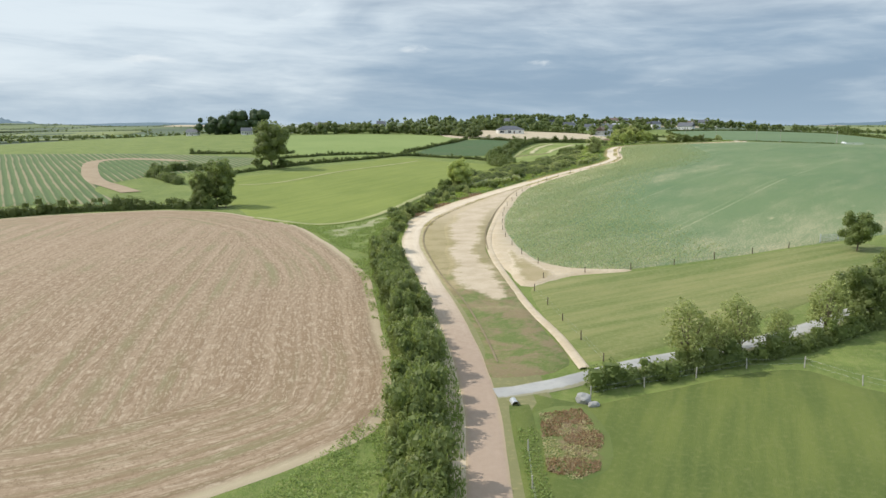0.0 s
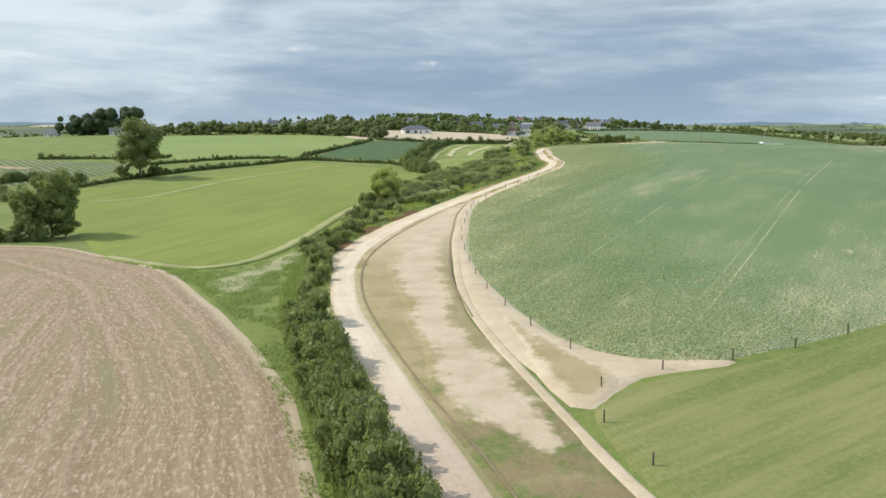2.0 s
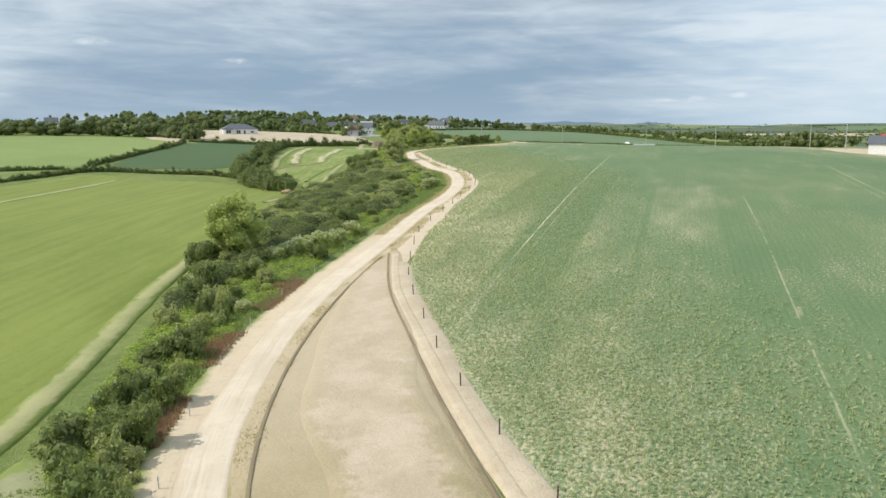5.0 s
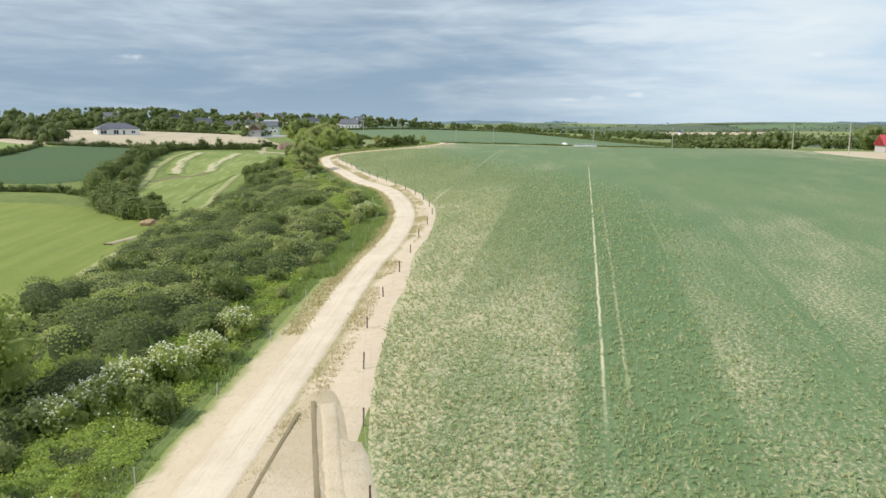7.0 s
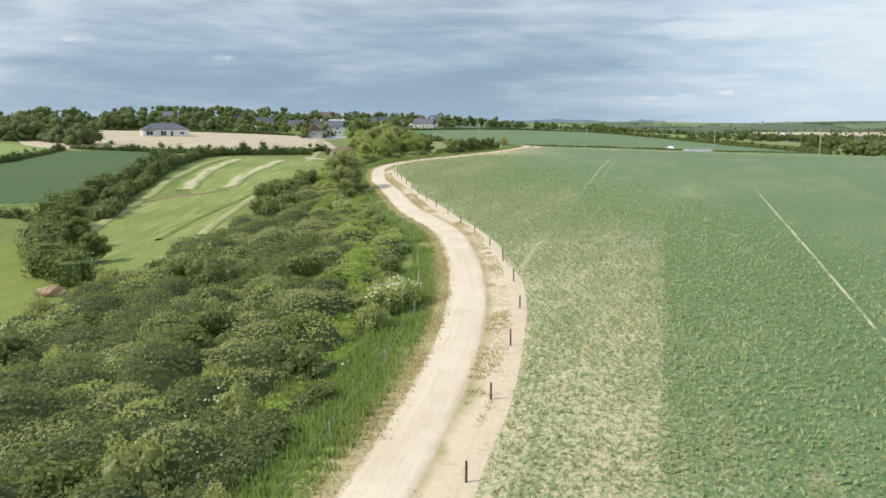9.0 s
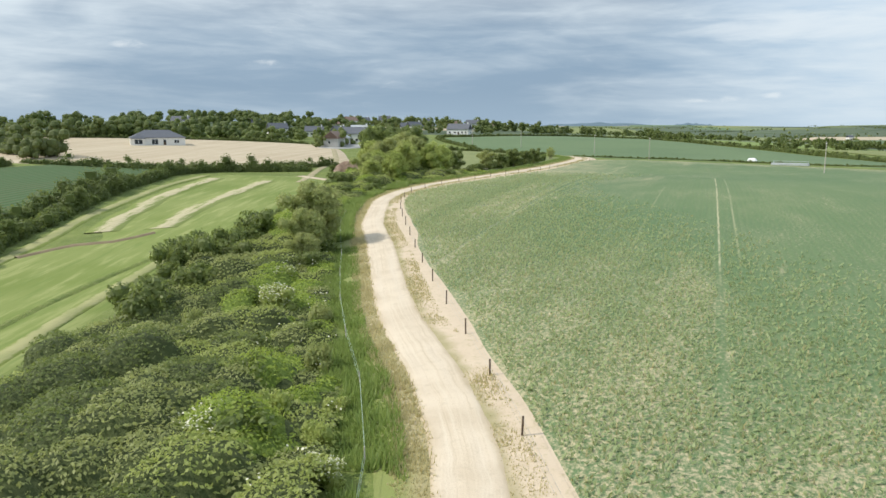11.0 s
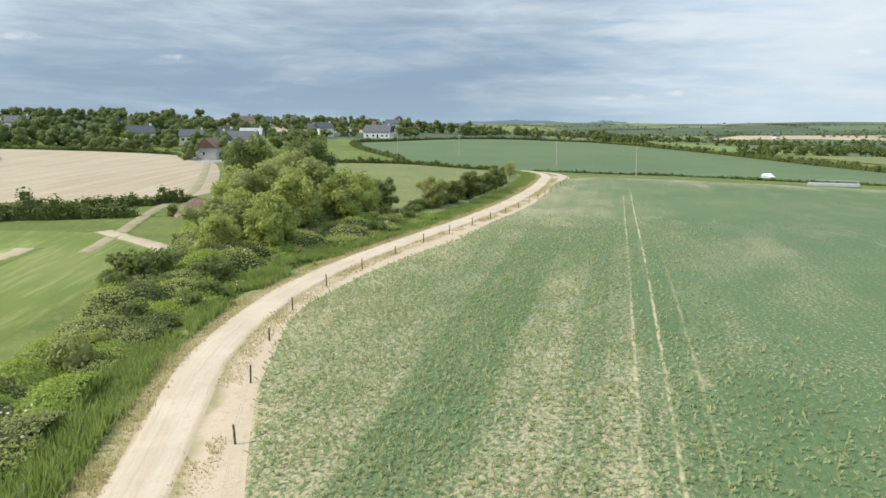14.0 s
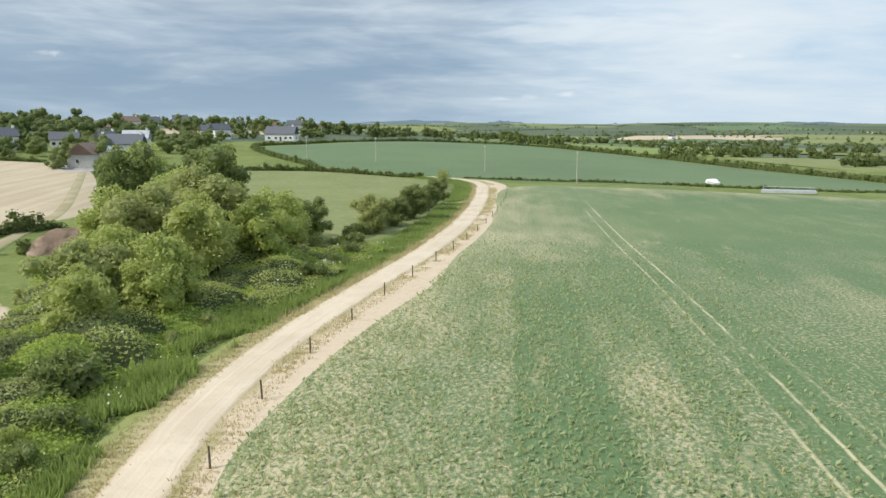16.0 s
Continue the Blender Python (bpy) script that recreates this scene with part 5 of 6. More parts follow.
for kind, x, y, s in (("low", 78.5, 391, 1.12), ("low", 76.2, 385.5, 0.7), ("low", 75, 380, 0.5), ("bright", 105, 466, 0.7), ("bright", 110, 478, 0.85), ("bright", 112, 470, 0.75), ("bright", 118, 480, 0.95), ("low", 114, 486, 1.2), ("bright", 127, 487, 0.9), ("low", 121, 491, 1.3), ("bright", 133, 494, 0.85),
                      ("bright", 122, 503, 1.1), ("broad", 128, 508, 0.95), ("bright", 114, 498, 1.0), ("broad", 120, 518, 0.95), ("low", 107, 473, 0.9), ("round", 139, 500, 0.75), ("bright", 131, 560, 1.15),
                      ("round", 157, 507, 0.62), ("round", 164, 513, 0.75), ("low", 150, 502, 0.7), ("round", 173, 522, 0.6), ("round", 180, 530, 0.65), ("open", 202, 560, 0.7), ("open", 207, 568, 0.6)):
    tree_at(kind, x, y, s, s * rng.uniform(0.9, 1.05), "trees beside the upper track")
for x, y in along([(99, 446), (106, 458), (114, 468), (124, 478), (137, 492)], 2.2):
    bush_at(x - rng.uniform(0, 5), y + rng.uniform(0, 5), rng.uniform(0.6, 1.0), rng.uniform(0.7, 1.2), int(rng.choice([0, 1, 3])), "bushes under the trees")
for x, y in along([(144, 496), (160, 508), (178, 527), (196, 550)], 2.4):
    bush_at(x - 1.5, y + 1.5, rng.uniform(0.5, 0.8), rng.uniform(0.5, 0.9), int(rng.choice([0, 1, 3])), "bushes beside the upper track")
for x, y in ((60, 380), (62.5, 383.5), (65.5, 387.5), (67.5, 391), (61, 384), (64, 386), (66.5, 390), (69, 394), (63, 390), (71, 398), (58, 366), (62, 372)):
    bush_at(x, y, rng.uniform(1.15, 1.5), rng.uniform(1.2, 1.6), int(rng.choice([0, 1])))


def hedgerow(name, line, wide, tall, label, leaf=0.5, dense=26, material=None, seed=1, kind=""):
    """A far hedge as one long heap of sprays with an uneven top."""
    r = np.random.default_rng(seed)
    blobs = []
    for x, y in along(line, wide * 0.30):
        s = wide * r.uniform(0.24, 0.50)
        z = h1(x, y)
        top = tall * r.uniform(0.6, 1.2) * (0.7 + 0.6 * float(lattice(x, y, wide * 3, seed)))
        s = min(s, top * 0.5)
        blobs.append((x + r.uniform(-0.3, 0.3) * wide, y + r.uniform(-0.3, 0.3) * wide, z + max(s * 0.5, top * r.uniform(0.2, 0.95) - s * 0.7), s, r.uniform(0.8, 1.15)))
        if len(blobs) % 2:
            blobs.append((x, y, z + s * 0.5, max(s, wide * 0.36), min(1.1, top / wide)))
    root = new(name)
    root.location = (line[0][0], line[0][1], h1(*line[0]))
    shift = Matrix.Translation(-root.location)
    for i in range(0, len(blobs), 12):
        group = blobs[i:i + 12]
        p, d = blob_points(group, int(len(group) * dense * 0.42 * max(1.0, wide / 2.6) ** 1.5), r, -100)
        part("bush", quads_mesh("bush", np.concatenate([hearts(group, 0.78, 1), leaf_quads(p, d, leaf, r)]), material or M_LEAF), root, m=shift)
    return tagged(root, label, "hedge", kind=kind)


HEDGES = [
    ([(15.5, 72.6), (24, 75.0), (34, 77.8), (46, 83), (60, 92)], 2.8, 2.9, "dark bushy hedge beside the lane"),
    ([(-170, 164), (-122, 192), (-105, 205), (-90, 212), (-78, 215), (-66, 214)], 4.0, 4.6, "dark hedge along the top of the cut field"),
    ([(-96, 300), (-84, 332), (-63, 367), (-38, 397), (-21, 416), (0, 410), (18, 402), (27, 384)], 2.6, 2.4, "clipped hedge between two green fields"),
    ([(-22, 432), (-6, 474), (8, 512), (17, 545)], 2.4, 2.4, "straight clipped hedge beside the potato field"),
    ([(31, 336), (26, 352), (25, 378), (26, 410), (34, 438), (43, 466), (51, 490)], 5.5, 6.0, "tall scrubby dark hedge beside the meadow"),
    ([(33, 396), (36, 420), (42, 446), (50, 480), (60, 508)], 4.4, 4.0, "scrubby dark hedge behind the meadow"),
    ([(52, 488), (62, 512), (74, 519), (88, 516), (100, 514)], 3.8, 4.4, "dark hedge across the head of the meadow"),
    ([(-99, 282), (-110, 298), (-121, 314), (-118, 332), (-104, 334), (-92, 326)], 5.5, 5.0, "clump of dark bushes in the field corner"),
    ([(-92, 386), (-60, 412), (-30, 424)], 2.6, 2.2, "low hedge below the pasture"),
    ([(150, 632), (172, 630), (196, 622), (212, 600), (219, 596)], 2.4, 2.2, "low dark hedge behind the meadow"),
    ([(229, 588), (244, 572), (262, 556), (285, 524), (300, 506), (330, 488)], 1.8, 1.0, "low weedy bank at the crop's far edge"),
    ([(140, 520), (136, 560), (148, 600), (152, 630)], 3.0, 3.0, "bushy hedge behind the trees"),
    ([(203, 640), (212, 720), (247, 743), (296, 773), (347, 778), (379, 714)], 2.6, 2.2, "hedge behind the far crop field"),
    ([(380, 716), (382, 662), (372, 594), (345, 520), (322, 482)], 3.6, 3.2, "hedge at the end of the far crop field"),
    ([(20, 552), (60, 530), (90, 526), (112, 532)], 3.4, 3.2, "hedge below the straw field"),
    ([(-14, 694), (50, 694), (100, 682), (126, 668)], 2.6, 2.2, "low hedge behind the bungalow"),
    ([(-140, 420), (-95, 420), (-84, 428)], 3.0, 2.6, "hedge at the top of the row crop"),
]
for i, (line, w, t, label) in enumerate(HEDGES):
    hedgerow("hedgerow", line, w, t, label, *((0.19, 220) if i == 0 else (0.26, 130) if i < 10 else (0.28, 80)), material=M_LEAF if i in (0, 11) else M_DARK, seed=100 + i)


def wood(name, spots, tall, label, leaf=0.6, each=190, material=None, seed=1):
    """Far trees in one object: each a small heap of lumps on its own stem height."""
    r = np.random.default_rng(seed)
    all_p = []
    for x, y in spots:
        h = tall * r.uniform(0.5, 1.1)
        z = h1(x, y)
        blobs = [(x + r.normal(0, h * 0.26), y + r.normal(0, h * 0.26), z + h * r.uniform(0.1, 0.8), h * r.uniform(0.16, 0.28), r.uniform(0.8, 1.1)) for _ in range(8 if each > 100 else 2)]
        blobs.append((x, y, z + h * 0.34, h * 0.36, 0.95))
        p, d = blob_points(blobs, each, r, -100)
        all_p.append(hearts(blobs, 0.76, 2 if each > 190 else 1))
        all_p.append(leaf_quads(p, d, leaf * h / tall, r, 0.7))
    return tagged(new(name, quads_mesh(name, np.concatenate(all_p), material or M_LEAF)), label, "trees", kind="stuff")


def scatter(line, gap, wide, seed):
    r = np.random.default_rng(seed)
    p = along(line, gap)
    return p + r.uniform(-wide, wide, p.shape)


wood("woodland", np.concatenate([scatter([(-150, 628), (-100, 626), (-60, 618), (-20, 606), (14, 588), (24, 566)], 3.2, 6, 61), scatter([(-130, 650), (-60, 645), (0, 625)], 4, 8, 62)]), 10, "belt of dark broadleaf trees on the ridge", 0.38, 220, M_DARK)
wood("conifer_belt", scatter([(-215, 700), (-165, 690)], 3, 4, 63), 21, "block of tall dark conifers", 0.4, 330, M_CONIFER)
wood("woodland", np.concatenate([scatter([(-10, 690), (40, 720), (90, 735), (140, 760), (200, 800)], 3.6, 12, 64), scatter([(10, 702), (60, 706), (105, 705)], 4, 8, 65), scatter([(-40, 800), (60, 870), (160, 905)], 5, 20, 75)]), 10, "trees and tall hedges behind the bungalow", 0.38, 220, M_DARK, seed=4)
wood("woodland", np.concatenate([scatter([(60, 800), (140, 830), (220, 850), (320, 880)], 4, 24, 66), scatter([(60, 960), (160, 985), (260, 975), (340, 940)], 5, 16, 67), scatter([(300, 850), (380, 870)], 7, 14, 68)]), 10, "village trees between the houses", 0.42, 240, M_DARK, seed=5)
wood("woodland", scatter([(262, 372), (276, 402), (296, 440), (330, 470), (420, 500)], 4, 6, 68), 7, "trees behind the red barn", 0.32, 200, M_DARK, seed=6)
wood("woodland", scatter([(250, 250), (262, 300), (278, 340), (300, 370)], 5, 6, 69), 10, "tall trees beside the white house", 0.32, 240, M_LEAF, seed=7)
wood("woodland", scatter([(128, 640), (136, 652), (150, 690)], 5, 5, 70), 8, "trees by the farmyard", 0.32, 300, seed=8)
wood("woodland", np.concatenate([scatter([(96, 690), (128, 694)], 3.6, 6, 71), scatter([(172, 700), (190, 735), (212, 762)], 4.0, 6, 72), scatter([(232, 790), (290, 815)], 5, 6, 73), scatter([(112, 745), (190, 760)], 5, 7, 74), scatter([(102, 704), (144, 714)], 4.0, 3, 76)]), 7, "garden trees in front of the village houses", 0.32, 240, seed=11)
far = np.random.default_rng(77)
rows, spots = [], []
PLAIN = []                                # centres, sizes and headings of the far fields
for ring in range(11):
    dist = 880 * 1.16 ** ring
    n = int(2.0 * dist / (170 * 1.07 ** ring))
    for i in range(n):
        a = -0.8 + 2.05 * (i + far.uniform(0.2, 0.8)) / n
        PLAIN.append((dist * far.uniform(0.95, 1.06) * math.sin(a) + 60, dist * far.uniform(0.95, 1.06) * math.cos(a) + 60, 1.15 * dist / n, 0.075 * dist, -a + far.normal(0, 0.25), dist))
for x, y, w, d, q, dist in PLAIN:
    if 0 < x < 400 and y < 1000:
        continue
    for side in (0, 1):
        if far.random() < 0.85:
            ends = [(-w, -d), (w, -d)] if side == 0 else [(-w, -d), (-w, d)]
            ends = [(x + e * math.cos(q) - f * math.sin(q), y + e * math.sin(q) + f * math.cos(q)) for e, f in ends]
            rows.append(scatter(ends, 6.0 + dist / 170, 1.5 + dist / 600, int(x) % 9999 + side))
wood("hedges_on_the_plain", np.concatenate(rows), 6.5, "hedges and trees on the far plain", 1.5, 9, M_DARK, seed=9)
near_rows = [scatter(l, 6.0, 5.0, 300 + k) for k, l in enumerate(([(390, 720), (420, 800), (470, 860)], [(384, 640), (440, 650), (520, 640)], [(350, 520), (400, 525), (480, 540)], [(430, 580), (520, 590), (640, 560)], [(400, 860), (520, 840), (640, 800)], [(420, 470), (520, 480), (620, 470)], [(470, 700), (560, 700), (700, 660)], [(330, 830), (420, 900), (560, 930)]))]
wood("woodland", np.concatenate(near_rows), 7.0, "bushy hedges beyond the far crop", 0.6, 150, M_DARK, seed=12)
spots = np.column_stack([far.uniform(-900, 1900, 200), far.uniform(1000, 3000, 200)])
wood("trees_on_the_plain", spots, 8, "scattered trees on the far plain", 1.6, 55, M_LEAF3, seed=10)
for k, (x, y, w, d, q, dist) in enumerate(PLAIN):
    if 0 < x < 420 and y < 1000 or far.random() < 0.12:
        continue
    w, d = w * 0.93, d * 0.86
    box = [(x + c * w * math.cos(q) - s * d * math.sin(q), y + c * w * math.sin(q) + s * d * math.cos(q)) for c, s in ((-1, -1), (1, -1), (1, 1), (-1, 1))]
    cover = [M_FARGRASS, M_FARCROP, M_PLAIN, M_FARGRASS, M_OLIVE, M_PLAIN, M_FARCROP, M_FARGRASS, M_STRAW, M_PLAIN, M_OLIVE][int(far.integers(0, 11))]
    field("ground_far_field", box, cover, 0.6, "distant field on the plain", 60.0, False)
field("ground_far_field", [(196, 826), (285, 835), (290, 872), (205, 868)], M_STRAW, 0.3, "pale mown field above the village", 12.0, False)
field("ground_far_field", [(402, 560), (520, 560), (560, 640), (420, 640)], M_OLIVE, 0.3, "rough grazing beyond the far crop", 14.0, False)
field("ground_far_field", [(400, 660), (500, 660), (540, 760), (420, 790)], M_LIGHT, 0.3, "green pasture beyond the far crop", 14.0, False)
field("ground_far_field", [(372, 470), (470, 480), (480, 535), (380, 530)], M_OLIVE, 0.3, "rough grazing beyond the far crop", 14.0, False)


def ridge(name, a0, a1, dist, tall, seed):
    """A low hill on the skyline, its haze put into the blue colour."""
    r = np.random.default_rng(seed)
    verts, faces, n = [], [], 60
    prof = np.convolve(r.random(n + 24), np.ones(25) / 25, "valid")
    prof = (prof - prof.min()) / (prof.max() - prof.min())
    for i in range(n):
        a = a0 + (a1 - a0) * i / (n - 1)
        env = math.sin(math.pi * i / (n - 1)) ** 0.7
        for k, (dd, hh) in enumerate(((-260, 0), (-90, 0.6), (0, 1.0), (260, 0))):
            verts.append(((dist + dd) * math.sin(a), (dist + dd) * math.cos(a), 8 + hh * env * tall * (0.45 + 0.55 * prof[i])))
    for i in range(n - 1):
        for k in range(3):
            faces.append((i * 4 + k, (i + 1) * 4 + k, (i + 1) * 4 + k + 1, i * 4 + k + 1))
    tagged(new(name, mesh_of(name, verts, faces, M_HILL, smooth=True)), "low skyline hill tinted blue as by haze", "hill", kind="structure")


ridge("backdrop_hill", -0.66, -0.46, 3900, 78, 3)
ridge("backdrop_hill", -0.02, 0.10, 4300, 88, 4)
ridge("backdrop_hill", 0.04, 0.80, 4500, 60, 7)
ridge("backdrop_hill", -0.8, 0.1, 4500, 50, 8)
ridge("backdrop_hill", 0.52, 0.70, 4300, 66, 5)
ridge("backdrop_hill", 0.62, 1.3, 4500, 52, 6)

# ---- buildings ----
def box_mesh(name, x0, x1, y0, y1, z0, z1, material, bevel=0.0):
    bm = bmesh.new()
    bmesh.ops.create_cube(bm, size=1.0)
    for v in bm.verts:
        v.co = ((x0 + x1) / 2 + v.co.x * (x1 - x0), (y0 + y1) / 2 + v.co.y * (y1 - y0), (z0 + z1) / 2 + v.co.z * (z1 - z0))
    if bevel:
        bmesh.ops.bevel(bm, geom=bm.edges[:], offset=bevel, segments=1, affect="EDGES")
    me = bpy.data.meshes.new(name)
    bm.to_mesh(me)
    bm.free()
    me.materials.append(material)
    return me


def roof_mesh(L, W, base, rise, hip, eave, material):
    """A pitched roof with thickness; hip pulls the ridge ends in."""
    a, b, t = L / 2 + eave, W / 2 + eave, 0.18
    r = a - hip
    v = [(-a, -b, base), (a, -b, base), (a, b, base), (-a, b, base), (-r, 0, base + rise), (r, 0, base + rise)]
    v += [(x, y, z + t) for x, y, z in v]
    f = [(6, 7, 11, 10), (8, 9, 10, 11), (7, 8, 11), (9, 6, 10), (1, 0, 4, 5), (3, 2, 5, 4), (2, 1, 5), (0, 3, 4)]
    f += [(0, 1, 7, 6), (1, 2, 8, 7), (2, 3, 9, 8), (3, 0, 6, 9)]
    return mesh_of("roof", v, f, material)


def walls_mesh(L, W, h, rise, gable, material):
    a, b = L / 2, W / 2
    v = [(-a, -b, -1.5), (a, -b, -1.5), (a, b, -1.5), (-a, b, -1.5), (-a, -b, h), (a, -b, h), (a, b, h), (-a, b, h)]
    f = [(0, 1, 5, 4), (1, 2, 6, 5), (2, 3, 7, 6), (3, 0, 4, 7)]
    if gable:
        v += [(-a, 0, h + rise), (a, 0, h + rise)]
        f += [(5, 6, 9), (7, 4, 8)]
    return mesh_of("wall", v, f, material)


def window(parent, x, y, z, w, h, side, door=False):
    """A window or door set into the face that looks to -y (0), +x (1), +y (2) or -x (3)."""
    m = pose(0, 0, 0, 0, 0, 90 * side) if side else Matrix()
    m = Matrix.Translation((x, y, z)) @ m
    name = "door" if door else "window"
    fr = part(name, box_mesh(name, -w / 2, w / 2, -0.06, 0.1, 0, h, M_POST if door else M_FILM, 0.02), parent, m=m)
    for k in range(2 if w > 1.6 else 1):
        n = 2 if w > 1.6 else 1
        q = w / n
        part("pane", box_mesh("pane", -w / 2 + q * k + 0.08, -w / 2 + q * (k + 1) - 0.08, -0.09, -0.05, 0.08 if not door else h * 0.55, h - 0.08, M_GLASS), fr)
    return fr


def house(name, x, y, turn, L, W, h, rise, hip, wall, roof, label, openings, chimneys=((0.3, 0.0),), category="house", lift=0.0, eave=0.4):
    root = new(name)
    root.matrix_world = pose(x, y, h1(x, y) + lift, 0, 0, turn)
    part("wall", walls_mesh(L, W, h, rise, hip < 0.5, wall), root)
    part("roof", roof_mesh(L, W, h, rise, hip if hip >= 0.5 else 0.0 + eave * 0, eave, roof), root)
    for fx, fy in chimneys:
        part("chimney", box_mesh("chimney", fx * L - 0.4, fx * L + 0.4, fy * W - 0.35, fy * W + 0.35, h + rise * 0.45, h + rise + 0.9, wall, 0.03), root)
    for px_, z, w, hh, side, door in openings:
        if side in (0, 2):
            window(root, px_ * L, (-1 if side == 0 else 1) * W / 2, z, w, hh, side, door)
        else:
            window(root, (1 if side == 1 else -1) * L / 2, px_ * W, z, w, hh, side, door)
    return tagged(root, label, category)


FRONT = [(-0.36, 0.9, 1.4, 1.2, 0, False), (-0.12, 0.9, 1.4, 1.2, 0, False), (0.04, 0.0, 1.0, 2.1, 0, True), (0.22, 0.9, 1.4, 1.2, 0, False), (0.39, 0.9, 1.2, 1.2, 0, False), (0.1, 0.9, 1.2, 1.2, 1, False), (-0.1, 0.9, 1.2, 1.2, 3, False)]
house("bungalow", 57, 648, 4, 22, 12, 3.0, 3.2, 6.5, M_RENDER, M_SLATE, "modern white bungalow with a dark hipped slate roof",
      [(-0.36, 0.5, 4.0, 2.0, 0, False), (-0.06, 0.2, 2.6, 2.3, 0, False), (0.12, 0.0, 1.1, 2.2, 0, True), (0.34, 0.7, 2.0, 1.4, 0, False), (-0.2, 0.7, 1.6, 1.4, 1, False), (0.2, 0.5, 1.2, 2.0, 1, False), (0.0, 0.8, 1.8, 1.4, 3, False)], (), "bungalow")
house("bungalow_porch", 49.5, 642, 4, 5, 4, 2.8, 1.8, 2.4, M_RENDER, M_SLATE, "hipped white front wing of the bungalow", [(0.0, 0.5, 3.2, 2.0, 0, False), (0.1, 0.8, 1.4, 1.3, 1, False)], (), "house wing")
house("stone_barn", 135, 648, 62, 12, 7, 4.0, 3.2, 0, M_GREYWALL, M_TILE, "grey stone gabled barn with a brown roof", [(0.1, 1.6, 1.0, 1.2, 3, False), (-0.1, 0, 2.2, 2.6, 0, True), (0.25, 1.2, 1.0, 1.0, 0, False)], (), "barn")
house("farmhouse", 152, 683, -28, 14, 7.5, 4.6, 3.4, 0, M_RENDER, M_SLATE, "white gabled farmhouse in the yard", FRONT + [(-0.3, 3.0, 1.1, 1.1, 0, False), (0.3, 3.0, 1.1, 1.1, 0, False)], ((0.45, 0), (-0.45, 0)), "farmhouse")
house("farm_shed", 140, 664, 60, 16, 8, 3.4, 2.2, 0, M_GREYWALL, M_STEEL, "long grey farm shed in the yard", [(0.2, 0, 3.0, 2.8, 0, True)], (), "shed")
VILLAGE = [(118, 716, 10, M_RENDER, M_SLATE), (140, 726, -15, M_RENDER, M_SLATE), (156, 734, 30, M_RENDER, M_SLATE), (163, 712, -25, M_RENDER, M_STEEL), (219, 786, 15, M_RENDER, M_SLATE), (225, 950, 8, M_RENDER, M_SLATE), (243, 946, -12, M_GREYWALL, M_SLATE), (288, 888, 20, M_GREYWALL, M_TILE), (168, 800, 0, M_GREYWALL, M_TILE), (222, 812, -10, M_RENDER, M_SLATE),
           (190, 850, 25, M_RENDER, M_TILE), (120, 830, 5, M_RENDER, M_SLATE), (70, 800, -20, M_RENDER, M_SLATE), (250, 850, 40, M_GREYWALL, M_SLATE), (300, 880, -25, M_RENDER, M_SLATE), (330, 910, 0, M_RENDER, M_TILE), (-60, 740, 8, M_RENDER, M_SLATE), (-110, 690, -8, M_RENDER, M_SLATE),
           (-170, 660, 12, M_RENDER, M_SLATE), (-230, 700, -5, M_RENDER, M_SLATE), (640, 1180, 10, M_RENDER, M_SLATE), (820, 1240, -20, M_RENDER, M_SLATE), (560, 1300, 30, M_RENDER, M_SLATE), (1050, 1180, 5, M_RENDER, M_SLATE)]
for x, y, a, w, r in VILLAGE:
    house("village_house", x, y, a, float(rng.uniform(8, 11)), 6.0, float(rng.choice([2.8, 4.6])), 3.0, 0, w, r, "small rendered house with a pitched roof among trees" if w is M_RENDER else "grey-walled house with a pitched roof among trees", FRONT, ((0.42, 0),))
house("white_house", 247, 774, -40, 15, 8, 3.4, 3.8, 0, M_RENDER, M_SLATE, "bright white gabled house beyond the far crop", FRONT, ((0.4, 0),))
house("farm_shed", -130, 668, 3, 26, 12, 4.2, 2.4, 0, M_GREYWALL, M_STEEL, "large dark farm shed on the ridge", [(-0.3, 0, 4.0, 3.6, 0, True), (0.1, 0, 4.0, 3.6, 0, True)], (), "shed")
house("white_house", 213.5, 295, 122, 12, 8.5, 5.4, 4.4, 0, M_RENDER, M_SLATE, "tall white gabled house with dark windows", [(0.15, 3.2, 1.8, 1.6, 3, False), (0.12, 0.2, 3.0, 2.0, 3, False), (-0.25, 0.6, 1.0, 1.6, 3, False), (0.0, 3.0, 1.2, 1.4, 0, False), (0.3, 0.8, 1.4, 1.4, 0, False), (-0.3, 0.8, 1.4, 1.4, 0, False)], ())
house("white_annexe", 204.5, 301, 122, 6, 5, 3.2, 2.4, 0, M_RENDER, M_SLATE, "low white annexe beside the white house", [(0.0, 0.0, 1.0, 2.1, 3, True), (0.25, 0.9, 0.9, 1.1, 3, False)], (), "annexe")
house("red_barn", 254, 327, -40, 20, 9, 2.4, 3.2, 0, M_GREYWALL, M_RED, "low barn with a red sheeted roof", [(0.2, 0, 3.0, 2.2, 0, True)], (), "barn")
field("ground_yard", [(190, 278), (197, 296), (207, 318), (232, 346), (250, 338), (228, 312), (212, 284)], M_SAND, 0.22, "pale gravel yard of the white house", 4.0)
field("ground_yard", [(126, 640), (134, 634), (150, 648), (158, 664), (146, 668), (132, 656)], M_STONE, 0.3, "grey farmyard surface", 4.0)


